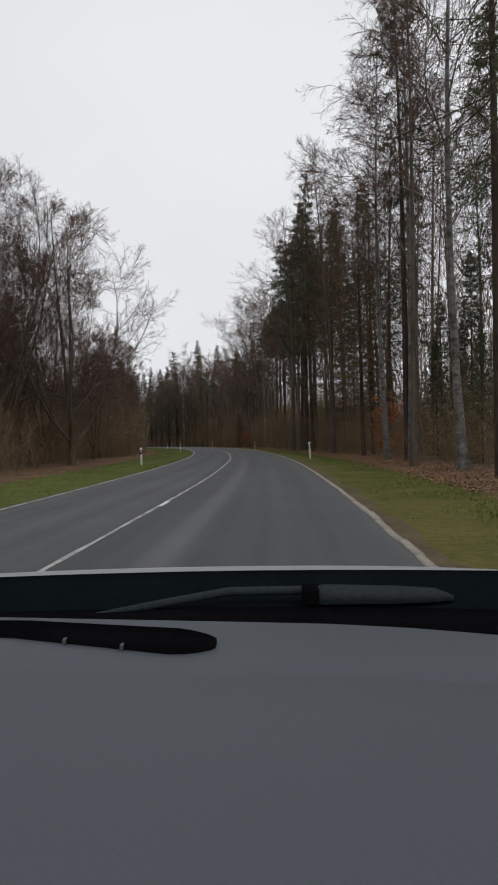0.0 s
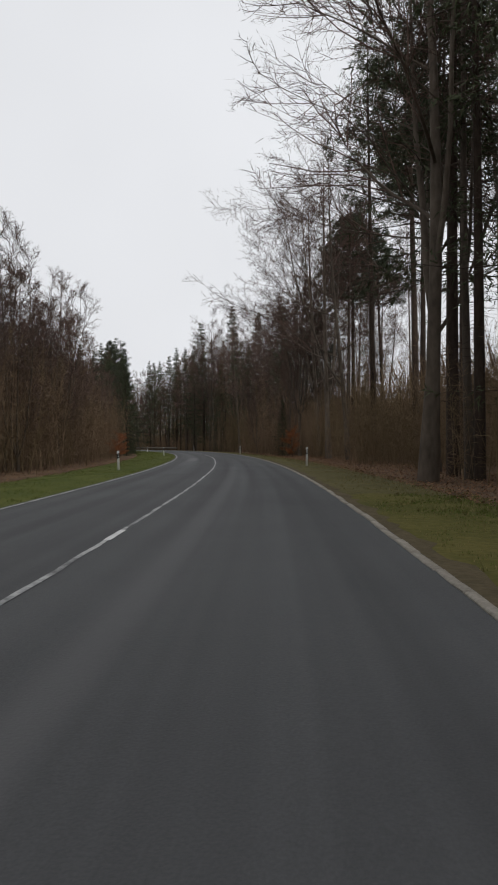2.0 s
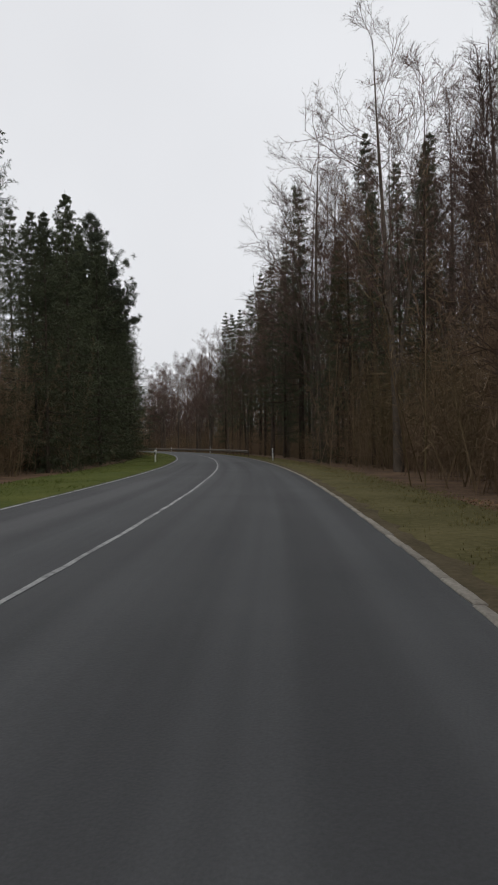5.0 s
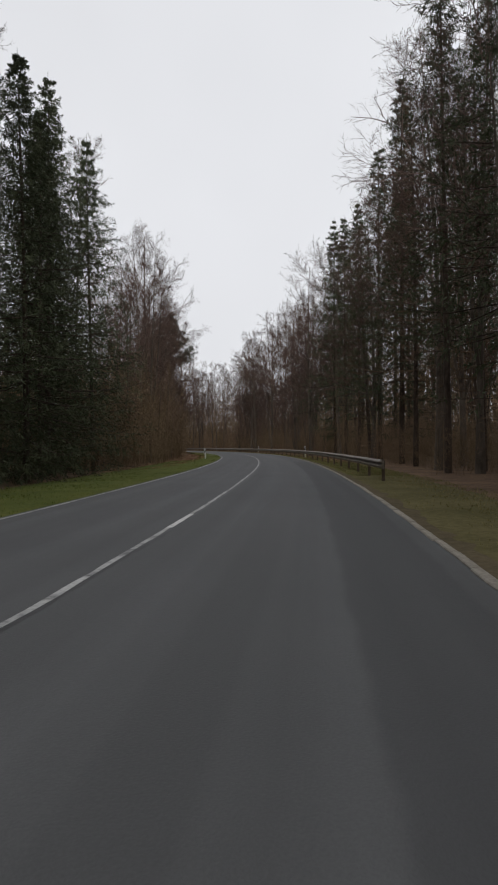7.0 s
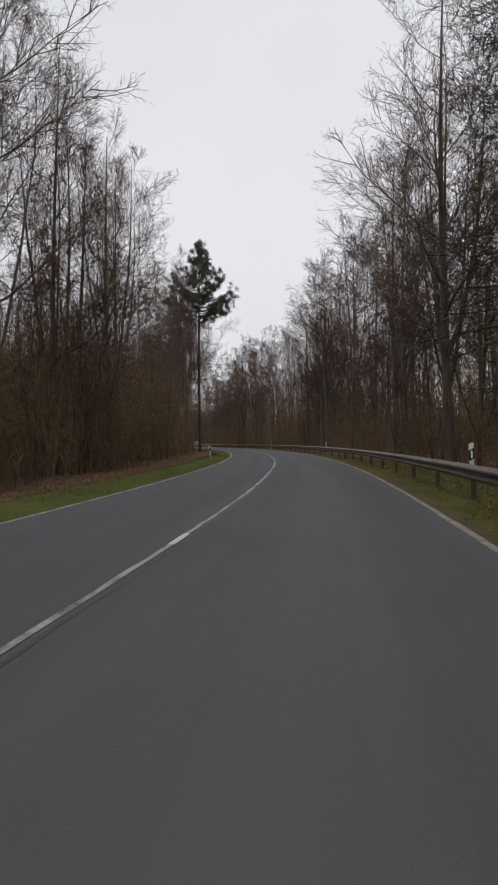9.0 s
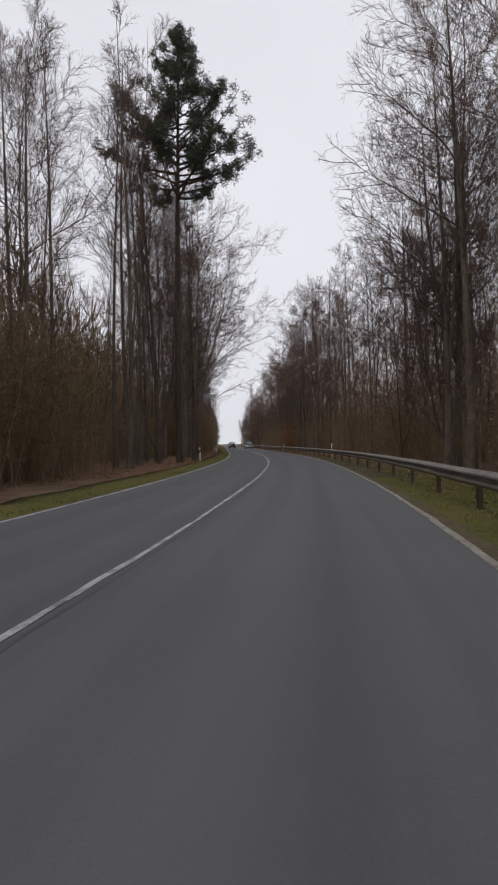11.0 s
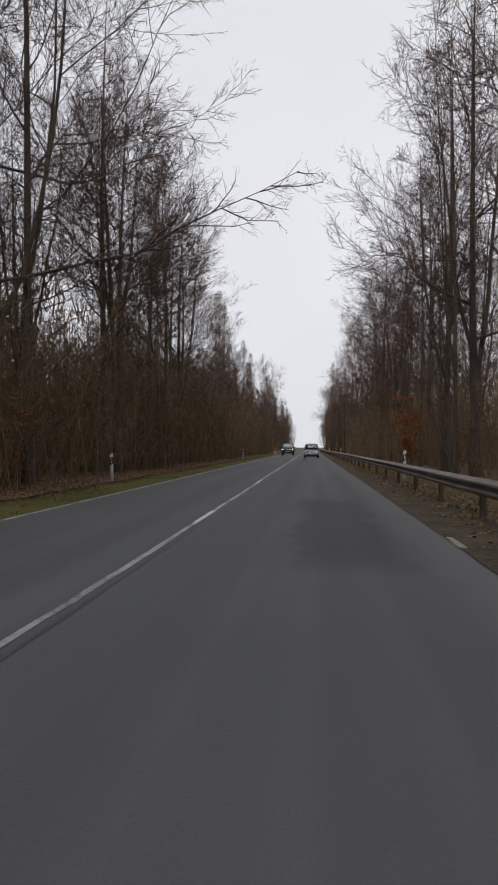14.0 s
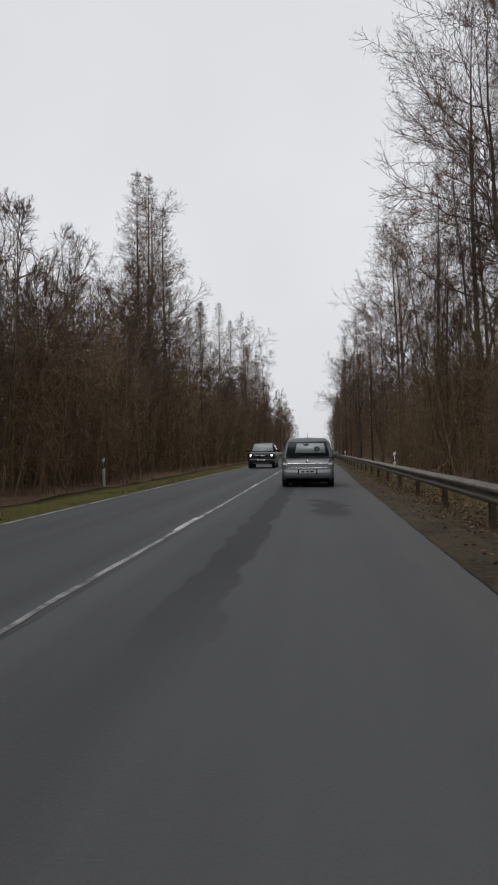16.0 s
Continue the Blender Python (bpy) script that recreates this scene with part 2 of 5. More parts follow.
def paint_material(name, dark, light, low, high):
    """Road paint, worn through to the asphalt in places."""
    m = surface(name, dark, light, rough=0.7, coarse=0.12, fine=30, bump=0.1)
    nt = m.node_tree
    b = nt.nodes["Principled BSDF"]
    base = b.inputs["Base Color"].links[0].from_socket
    tc = nt.nodes.new("ShaderNodeTexCoord")
    n = nt.nodes.new("ShaderNodeTexNoise")
    n.inputs["Scale"].default_value = 1.6
    n.inputs["Detail"].default_value = 6
    n.inputs["Roughness"].default_value = 0.75
    nt.links.new(tc.outputs["Object"], n.inputs["Vector"])
    r = nt.nodes.new("ShaderNodeMapRange")
    r.inputs[1].default_value, r.inputs[2].default_value = low, high
    nt.links.new(n.outputs[0], r.inputs[0])
    mix = nt.nodes.new("ShaderNodeMix")
    mix.data_type = "RGBA"
    mix.inputs[6].default_value = (0.10, 0.10, 0.10, 1)
    nt.links.new(r.outputs[0], mix.inputs[0])
    nt.links.new(base, mix.inputs[7])
    nt.links.new(mix.outputs[2], b.inputs["Base Color"])
    return m


ASPHALT = asphalt_material()
PAINT = paint_material("road_paint", (0.27, 0.27, 0.265), (0.52, 0.52, 0.51), 0.37, 0.54)
BRIGHT_PAINT = paint_material("bright_road_paint", (0.50, 0.50, 0.49), (0.74, 0.74, 0.73), 0.30, 0.46)
TAR = surface("tar_seam", (0.036, 0.036, 0.037), (0.062, 0.062, 0.064), rough=0.6, coarse=0.6, fine=30, bump=0.2)
EDGING = surface("concrete_edging", (0.15, 0.135, 0.11), (0.34, 0.31, 0.265), rough=0.9, coarse=2, fine=18, bump=0.5, spread=0.1)
LITTER_GROUND = surface("forest_floor", (0.068, 0.044, 0.029), (0.185, 0.120, 0.076), rough=0.95, coarse=0.6, fine=7, bump=1.0, contrast=0.3, spec=0.1)
GRASS_SOIL = surface("verge_grass_mat", (0.070, 0.066, 0.024), (0.140, 0.119, 0.055), rough=0.95, coarse=0.5, fine=9, bump=1.0, contrast=0.3, spec=0.1)
MIXED_SOIL = surface("worn_grass_mat", (0.056, 0.062, 0.012), (0.125, 0.108, 0.034), rough=0.95, coarse=0.35, fine=9, bump=1.0, contrast=0.3, spec=0.1)
GREEN_SOIL = surface("green_grass_mat", (0.048, 0.068, 0.013), (0.110, 0.116, 0.030), rough=0.95, coarse=0.5, fine=9, bump=1.0, contrast=0.3, spec=0.1)
EDGE_SOIL = surface("bare_edge_soil", (0.066, 0.054, 0.031), (0.125, 0.100, 0.060), rough=0.95, coarse=0.9, fine=12, bump=1.0, contrast=0.3, spec=0.1)
DIRT = surface("roadside_dirt", (0.036, 0.030, 0.021), (0.108, 0.088, 0.060), rough=0.95, coarse=0.9, fine=12, bump=1.0, contrast=0.3, spec=0.1)
GREEN_BLADES = island_surface("grass_blades", (0.064, 0.090, 0.016), (0.100, 0.128, 0.028), (0.160, 0.158, 0.052))
DRY_BLADES = island_surface("dry_grass_blades", (0.115, 0.105, 0.035), (0.170, 0.148, 0.060), (0.240, 0.205, 0.105))
LEAVES = island_surface("fallen_leaves", (0.090, 0.047, 0.026), (0.185, 0.098, 0.052), (0.290, 0.170, 0.095))
RUST_LEAVES = island_surface("withered_beech_leaves", (0.16, 0.058, 0.024), (0.26, 0.098, 0.040), (0.35, 0.15, 0.066))
BARK = surface("beech_bark", (0.058, 0.046, 0.036), (0.150, 0.122, 0.097), rough=0.9, coarse=0.7, fine=6, bump=0.6, spread=0.25, stretch=(1, 1, 0.35), spec=0.15)
DARK_BARK = surface("conifer_bark", (0.030, 0.022, 0.018), (0.085, 0.063, 0.048), rough=0.95, coarse=1, fine=9, bump=0.9, spread=0.25, stretch=(1, 1, 0.3), spec=0.15)
BIRCH_BARK = surface("birch_bark", (0.028, 0.025, 0.023), (0.15, 0.142, 0.130), rough=0.8, coarse=1.4, fine=5, bump=0.3, stretch=(1, 1, 1.6), contrast=0.24, spread=0.1)
TWIGS = surface("bare_twigs", (0.076, 0.051, 0.041), (0.158, 0.108, 0.087), rough=0.9, coarse=0.4, fine=3, bump=0, spread=0.25, spec=0.1)
BRUSH = island_surface("brush_stems", (0.136, 0.089, 0.056), (0.196, 0.133, 0.084), (0.264, 0.186, 0.121), tint=(0.68, 0.74, 0.60))
NEEDLES = surface("spruce_needles", (0.032, 0.042, 0.022), (0.088, 0.098, 0.052), rough=0.8, coarse=0.5, fine=3, bump=0, spread=0.25, spec=0.2)
PINE_NEEDLES = surface("pine_needles", (0.042, 0.050, 0.032), (0.088, 0.100, 0.066), rough=0.8, coarse=0.5, fine=3, bump=0, spread=0.2, spec=0.2)
LARCH_TWIGS = surface("larch_twigs", (0.080, 0.054, 0.034), (0.152, 0.102, 0.064), rough=0.9, coarse=0.4, fine=3, bump=0, spread=0.2, spec=0.1)
STEEL = surface("weathered_guard_rail_steel", (0.100, 0.083, 0.067), (0.225, 0.195, 0.163), rough=0.65, coarse=1.5, fine=14, bump=0.15, metal=0.15, spread=0.08)
RUSTY = surface("rusty_post_steel", (0.052, 0.036, 0.025), (0.120, 0.086, 0.060), rough=0.85, coarse=3, fine=20, bump=0.3, metal=0.1, spread=0.15)
POST_WHITE = surface("dirty_white_plastic", (0.48, 0.48, 0.45), (0.72, 0.72, 0.69), rough=0.55, coarse=4, fine=20, bump=0.05, spread=0.05)
POST_BLACK = plain("black_plastic_band", (0.015, 0.015, 0.016), 0.5)
REFLECTOR = plain("white_reflector", (0.85, 0.85, 0.82), 0.25)
SILVER = surface("silver_car_paint", (0.175, 0.190, 0.200), (0.205, 0.221, 0.231), rough=0.34, coarse=1, fine=200, bump=0.0, metal=0.3)
BLACK_PAINT = plain("black_car_paint", (0.012, 0.012, 0.014), 0.22)
GLASS_DARK = plain("dark_car_glass", (0.024, 0.034, 0.036), 0.06)
DAYLIGHT_PANE = plain("painted_rear_daylight", (0.46, 0.52, 0.52), 0.12)
WINDSCREEN = plain("oncoming_windscreen", (0.30, 0.33, 0.33), 0.1)
RUBBER = surface("tyre_rubber", (0.012, 0.012, 0.012), (0.025, 0.025, 0.025), rough=0.9, coarse=5, fine=60, bump=0.2)
TRIM = surface("black_plastic_trim", (0.003, 0.003, 0.0034), (0.006, 0.006, 0.007), rough=0.95, coarse=4, fine=80, bump=0.1, spec=0.0)
RIM = plain("alloy_rim", (0.42, 0.43, 0.44), 0.35, 0.8)
TAIL_RED = plain("tail_lamp_red", (0.045, 0.008, 0.008), 0.2)
CHROME = plain("chrome", (0.75, 0.76, 0.77), 0.12, 1.0)
PLATE = plain("plate_white", (0.72, 0.72, 0.70), 0.4)
PLATE_INK = plain("plate_ink", (0.03, 0.03, 0.03), 0.5)
HEADLAMP = plain("lit_headlamp", (1.0, 0.98, 0.93), 0.2, 0.0, 2.6)
DASH = surface("dashboard_plastic", (0.062, 0.070, 0.082), (0.080, 0.089, 0.103), rough=0.72, coarse=1.5, fine=350, bump=0.08, contrast=0.5, spec=0.3)
COWL = surface("cowl_plastic", (0.0035, 0.0055, 0.0062), (0.007, 0.010, 0.011), rough=0.9, coarse=6, fine=120, bump=0.1, spec=0.0)
WIPER = surface("grey_wiper_and_highlight", (0.0200, 0.0250, 0.0280), (0.0360, 0.0430, 0.0460), rough=0.9, coarse=6, fine=120, bump=0.1, spec=0.0)
BONNET = plain("own_car_paint", (0.30, 0.31, 0.32), 0.3, 0.5)


# ---- ground, road and verges ----
LEFT_EDGE, RIGHT_EDGE = -3.42, 3.70     # edges of the asphalt
LEFT_LINE = -3.28     # outer edge line


def strip(name, s0, s1, step, sides, heights, material, rough=0.0, seed=1, label="", category="", uv=False, fray=0.0):
    """A sheet along the road; sides and heights give its cross-section."""
    rng = np.random.RandomState(seed)
    s = np.arange(s0, s1 + step / 2, step)
    sd = np.repeat(np.array([sides], float), len(s), 0)
    zz = np.repeat(np.array([heights], float), len(s), 0)
    if rough:
        zz[:, 1:-1] += rng.uniform(-rough, rough, zz[:, 1:-1].shape)
    if fray:
        sd[:, -1] += rng.uniform(-fray, fray, len(s))
    pts = many(np.repeat(s[:, None], sd.shape[1], 1), sd, zz)
    if sides[0] > sides[-1]:
        pts = pts[:, ::-1]
        sd = sd[:, ::-1]
    me = grid_mesh(name, pts, np.stack([sd, np.repeat(s[:, None], sd.shape[1], 1)], -1) if uv else None)
    ob = part(name, me, material)
    return tagged(ob, label, category, kind="structure")


ground_pts = [[(x, y, -0.22) for x in np.linspace(-2400, 2400, 25)] for y in np.linspace(-2400, 2400, 25)]
ground = part("ground", grid_mesh("ground", ground_pts), LITTER_GROUND)
tagged(ground, "brown forest floor covered with leaf litter", "ground", kind="structure")

road = strip("road", -120, 1300, 2.0, [LEFT_EDGE, -1.7, 0.0, 1.9, RIGHT_EDGE], [-0.03, 0.0, 0.015, 0.0, -0.03], ASPHALT, label="two-lane grey asphalt country road, worn and dry", category="road", uv=True)
for s0, s1, material, seed, edge in ((-60, 245, GREEN_SOIL, 3, -8.2), (245, 305, GREEN_SOIL, 9, -6.2), (305, 1300, MIXED_SOIL, 4, -5.0)):
    strip("verge", s0, s1, 1.0, [LEFT_EDGE + 0.05, LEFT_EDGE - 0.25, LEFT_EDGE - 0.8, -5.2, edge + 0.6, edge], [-0.05, -0.03, -0.02, -0.03, -0.12, -0.30], material, 0.035, seed, "short grass verge beside the road", "verge", fray=0.5)
for s0, s1, material, seed, edge in ((-60, 70, MIXED_SOIL, 8, 7.2), (70, 215, GRASS_SOIL, 5, 7.2), (215, 318, MIXED_SOIL, 7, 6.8), (318, 1300, DIRT, 6, 6.6)):
    strip("verge", s0, s1, 1.0, [RIGHT_EDGE - 0.05, RIGHT_EDGE + 0.3, RIGHT_EDGE + 0.9, 5.4, edge - 0.6, edge], [-0.08, -0.065, -0.055, -0.08, -0.15, -0.34], material, 0.022, seed, "rough verge of thin grass and soil beside the road", "verge", fray=0.5)

for s0, s1, seed in ((-20, 118, 28), (118, 1290, 29)):
    strip("verge_edge", s0, s1, 0.5, [RIGHT_EDGE - 0.04, 3.80, 3.90, 4.03 if s0 < 0 else 4.06], [-0.04, -0.034, -0.036, -0.075], EDGE_SOIL, 0.007, seed, "brown soil between the asphalt and the grass", "verge", fray=0.16)


def camber(side):
    """The height of the asphalt across the road."""
    return np.interp(side, [LEFT_EDGE, -1.7, 0.0, 1.9, RIGHT_EDGE], [-0.03, 0.0, 0.015, 0.0, -0.03])


def marking(name, s0, s1, side, width, label, wander=0.0, seed=0, material=None, lift=0.006):
    rng = np.random.RandomState(seed)
    s = np.arange(s0, s1 + 0.25, 0.5)
    off = np.interp(s, np.arange(s0, s1 + 8, 7.0), rng.uniform(-wander, wander, len(np.arange(s0, s1 + 8, 7.0))))
    off += rng.uniform(-0.3, 0.3, len(s)) * wander
    z0 = camber(side) + lift
    w = width * (1 + rng.uniform(-0.22, 0.18, len(s)))
    pts = np.stack([many(s, side + off - w / 2, np.full(len(s), z0)), many(s, side + off + w / 2, np.full(len(s), z0))], 1)
    ob = part(name, grid_mesh(name, pts), material or PAINT)
    return tagged(ob, label, "road marking", kind="structure")


marking("edge_line", -60, 1200, LEFT_LINE, 0.085, "thin white edge line on the asphalt", 0.02, 1)
marking("centre_line", -60, 1200, 0.0, 0.070, "worn white centre line on the asphalt", 0.04, 3)
for i, s0 in enumerate((337, 347.6, 361, 373, 385, 397, 409, 421, 438, 450, 462)):
    marking("centre_dash", s0, s0 + 2.0, 0.0, 0.085, "brighter dash on the worn centre line", 0.012, 60 + i, BRIGHT_PAINT, 0.010)
for i, (s0, run) in enumerate(((12.6, 1.0), (62, 1.0), (112, 1.5), (197, 2.0), (248.5, 1.0), (273, 1.5))):
    marking("centre_spot", s0, s0 + run, 0.01, 0.09, "brighter spot on the centre line", 0.01, 90 + i, BRIGHT_PAINT, 0.010)
marking("tar_seam", 150, 470, 0.085, 0.05, "narrow dark tar seam along the middle of the road", 0.04, 3, TAR, 0.003)


def blotch(name, s0, s1, a, b, material, label, seed, z=0.012, jag=0.12):
    """A patch with uneven edges lying on the asphalt."""
    rng = np.random.RandomState(seed)
    s = np.linspace(s0, s1, max(6, int((s1 - s0) / 0.6)))
    fade = np.clip(np.minimum(s - s0, s1 - s) / (0.12 * (s1 - s0)), 0.04, 1) ** 0.5
    mid, half = (a + b) / 2, (b - a) / 2
    lo = mid - half * fade + rng.uniform(-jag, jag, len(s))
    hi = mid + half * fade + rng.uniform(-jag, jag, len(s))
    zz = lambda v: camber(v) + z
    sides = [lo + (hi - lo) * f for f in np.linspace(0, 1, 7)]
    pts = np.stack([many(s, v, zz(v)) for v in sides], 1)
    return tagged(part(name, grid_mesh(name, pts), material), label, "road patch", kind="structure")


def cross_joint(s0, a, b, width, seed):
    """A thin pale joint that runs across the lane, a little ragged."""
    rng = np.random.RandomState(seed)
    side = np.linspace(a, b, 30)
    mid = s0 + np.cumsum(rng.normal(0, 0.008, 30))
    half = width * 0.5 * rng.uniform(0.5, 1.25, 30)
    z = np.array([camber(v) + 0.012 for v in side])
    pts = np.stack([many(mid - half, side, z), many(mid + half, side, z)], 1)
    return tagged(part("road_joint", grid_mesh("road_joint", pts), PAINT), "thin pale joint across the asphalt of the lane", "road joint", kind="structure")


cross_joint(350.3, 0.15, 3.0, 0.034, 5)
cross_joint(347.0, 2.3, 3.1, 0.02, 6)
blotch("roadside_dirt", 368, 470, 3.60, 4.3, DIRT, "dark soil spread over the edge of the asphalt", 20, 0.012, 0.014)

def scatter_blades(name, count, s0, s1, a, b, height, material, seed, label, category, zbase=-0.06, width=0.02):
    """Thin upright blades, three to a tuft."""
    rng = np.random.RandomState(seed)
    s = rng.uniform(s0, s1, count)
    # tufts thin out towards the forest
    side = a + (b - a) * rng.beta(1.0, 1.25, count)
    p = many(s, side, np.interp(np.abs(side), [3.4, 5.4, 7.0, 8.4], [zbase, zbase, zbase - 0.06, zbase - 0.14]))
    vs, ts = [], []
    for k in range(3):
        ang = rng.uniform(0, 2 * np.pi, count)
        h = height * rng.uniform(0.5, 1.3, count)
        lean = rng.uniform(0.1, 0.7, count) * h
        base = p + np.stack([rng.uniform(-0.05, 0.05, count), rng.uniform(-0.05, 0.05, count), np.zeros(count)], -1)
        off = np.stack([np.cos(ang + 1.57), np.sin(ang + 1.57), np.zeros(count)], -1) * width * 0.5
        tip = base + np.stack([np.cos(ang) * lean, np.sin(ang) * lean, h], -1)
        n0 = len(vs) * count
        vs += [base - off, base + off, tip]
        i = np.arange(count)
        ts.append(np.stack([n0 + i, n0 + count + i, n0 + 2 * count + i], -1))
    ob = part(name, tri_mesh(name, np.concatenate(vs), np.concatenate(ts), False), material)
    return tagged(ob, label, category, kind="stuff")


scatter_blades("grass", 26000, 5, 250, -3.55, -8.2, 0.07, GREEN_BLADES, 21, "short green spring grass on the verge", "grass")
scatter_blades("grass", 5000, 248, 308, -3.55, -6.0, 0.06, GREEN_BLADES, 26, "short green grass on the verge", "grass")
scatter_blades("grass", 12000, 300, 480, -3.55, -4.7, 0.07, DRY_BLADES, 22, "thin olive grass on the verge", "grass")
scatter_blades("grass", 15000, 5, 70, 4.2, 7.2, 0.045, GREEN_BLADES, 23, "green grass on the verge among dead leaves", "grass", -0.09)
scatter_blades("grass", 16000, 60, 225, 4.1, 7.2, 0.055, DRY_BLADES, 24, "dry olive grass on the verge", "grass", -0.09)
scatter_blades("grass", 12000, 215, 325, 4.15, 6.8, 0.06, GREEN_BLADES, 27, "short green grass under the guard rail", "grass", -0.10)
scatter_blades("grass", 30000, 215, 480, 4.15, 6.8, 0.085, DRY_BLADES, 25, "dry grass under the guard rail", "grass", -0.10)


def scatter_leaves(name, count, s0, s1, a, b, seed, label):
    rng = np.random.RandomState(seed)
    s = rng.uniform(s0, s1, count)
    side = rng.uniform(a, b, count)
    p = many(s, side, np.interp(np.abs(side), [5.0, 6.4, 7.4], [-0.05, -0.10, -0.19]) + rng.uniform(0, 0.06, count))
    ang = rng.uniform(0, 6.28, count)
    size = rng.uniform(0.022, 0.048, count)
    u = np.stack([np.cos(ang), np.sin(ang), rng.uniform(-0.5, 0.5, count)], -1) * size[:, None]
    v = np.stack([-np.sin(ang), np.cos(ang), rng.uniform(-0.5, 0.5, count)], -1) * size[:, None] * 0.6
    vs = np.concatenate([p - u, p + v, p + u, p - v])
    i = np.arange(count)
    ts = np.concatenate([np.stack([i, i + count, i + 2 * count], -1), np.stack([i, i + 2 * count, i + 3 * count], -1)])
    ob = part(name, tri_mesh(name, vs, ts, False), LEAVES)
    return tagged(ob, label, "leaves", kind="stuff")


scatter_leaves("fallen_leaves", 38000, 55, 150, 6.3, 11.5, 31, "carpet of reddish-brown fallen leaves under the trees")
scatter_leaves("fallen_leaves", 42000, 320, 425, -4.5, -11, 32, "carpet of brown fallen leaves under the beeches")
scatter_leaves("fallen_leaves", 14000, 225, 300, -5.2, -9, 33, "brown fallen leaves along the forest edge")
scatter_leaves("fallen_leaves", 15000, 15, 60, 6.4, 10, 34, "brown fallen leaves along the forest edge")
scatter_leaves("fallen_leaves", 16000, 235, 470, 4.6, 8.5, 35, "brown fallen leaves behind the guard rail")
scatter_leaves("fallen_leaves", 9000, 372, 470, 3.9, 5.6, 37, "dead leaves on the dark roadside soil")
scatter_leaves("fallen_leaves", 12000, 25, 130, -7.6, -13, 36, "brown fallen leaves along the thicket")


# ---- trees ----
class Wood:
    """Collects tapered tubes, cones and slivers as triangles."""

    def __init__(self):
        self.v, self.t, self.n = [], [], 0

    def add(self, v, t):
        self.v.append(np.asarray(v, float).reshape(-1, 3))
        self.t.append(np.asarray(t, int).reshape(-1, 3) + self.n)
        self.n += len(self.v[-1])

    def tube(self, pts, rad, sides):
        pts = np.asarray(pts, float)
        d = np.gradient(pts, axis=0)
        d /= np.linalg.norm(d, axis=1)[:, None] + 1e-9
        ref = np.where(np.abs(d[:, 2:3]) > 0.9, [[1.0, 0, 0]], [[0, 0, 1.0]])
        u = np.cross(d, ref)
        u /= np.linalg.norm(u, axis=1)[:, None] + 1e-9
        w = np.cross(d, u)
        a = np.arange(sides) * 2 * np.pi / sides
        ring = pts[:, None] + np.asarray(rad)[:, None, None] * (u[:, None] * np.cos(a)[None, :, None] + w[:, None] * np.sin(a)[None, :, None])
        t = []
        for i in range(len(pts) - 1):
            for j in range(sides):
                k = (j + 1) % sides
                p, q, r, s = i * sides + j, i * sides + k, (i + 1) * sides + k, (i + 1) * sides + j
                t += [(p, q, r), (p, r, s)]
        self.add(ring, t)

    def cones(self, base, tip, rad):
        """Three-sided twigs, all at once."""
        base, tip = np.asarray(base, float), np.asarray(tip, float)
        n = len(base)
        d = tip - base
        u = np.cross(d, np.where(np.abs(d[:, 2:3]) > 0.8 * np.linalg.norm(d, axis=1)[:, None], [[1.0, 0, 0]], [[0, 0, 1.0]]))
        u /= np.linalg.norm(u, axis=1)[:, None] + 1e-9
        w = np.cross(d, u)
        w /= np.linalg.norm(w, axis=1)[:, None] + 1e-9
        r = np.broadcast_to(np.asarray(rad, float), (n,))[:, None]
        vs = [base + r * u, base + r * (-0.5 * u + 0.87 * w), base + r * (-0.5 * u - 0.87 * w), tip]
        i = np.arange(n)
        t = [np.stack([i + a * n, i + b * n, i + 3 * n], -1) for a, b in ((0, 1), (1, 2), (2, 0))]
        self.add(np.concatenate(vs), np.concatenate(t))

    def slivers(self, base, tip, width, rng):
        """Single small needle sprays: slim triangles in random planes."""
        base, tip = np.asarray(base, float), np.asarray(tip, float)
        d = tip - base
        r = rng.normal(size=d.shape)
        u = np.cross(d, r)
        u /= np.linalg.norm(u, axis=1)[:, None] + 1e-9
        u *= np.broadcast_to(np.asarray(width, float), (len(base),))[:, None]
        n = len(base)
        i = np.arange(n)
        self.add(np.concatenate([base - u + d * 0.15, base + u + d * 0.15, tip]), np.stack([i, i + n, i + 2 * n], -1))

    def tubes(self, lines, rad):
        """Three-sided tapered tubes along many lines of equal count."""
        n, q, _ = lines.shape
        d = unit(np.gradient(lines, axis=1))
        u = unit(np.cross(d, np.where(np.abs(d[..., 2:3]) > 0.9, [1.0, 0, 0], [0, 0, 1.0])))
        w = np.cross(d, u)
        a = np.arange(3) * 2 * np.pi / 3
        ring = lines[:, :, None] + np.asarray(rad)[:, :, None, None] * (u[:, :, None] * np.cos(a)[:, None] + w[:, :, None] * np.sin(a)[:, None])
        at_ = np.arange(n * q * 3).reshape(n, q, 3)
        lo, hi = at_[:, :-1], at_[:, 1:]
        nxt = [1, 2, 0]
        self.add(ring, np.concatenate([np.stack([lo, lo[..., nxt], hi[..., nxt]], -1).reshape(-1, 3), np.stack([lo, hi[..., nxt], hi], -1).reshape(-1, 3)]))

    def ribbons(self, lines, width, rng):
        """Slim bent twigs that run out to a point."""
        n, q, _ = lines.shape
        u = unit(np.cross(lines[:, -1] - lines[:, 0], rng.normal(size=(n, 3))))[:, None] * width
        taper = np.linspace(1, 0.5, q - 1)[None, :, None]
        body = np.stack([lines[:, :-1] - u * taper, lines[:, :-1] + u * taper], 2).reshape(n, -1, 3)
        k = 2 * (q - 1)
        i = np.arange(n)[:, None] * (k + 1)
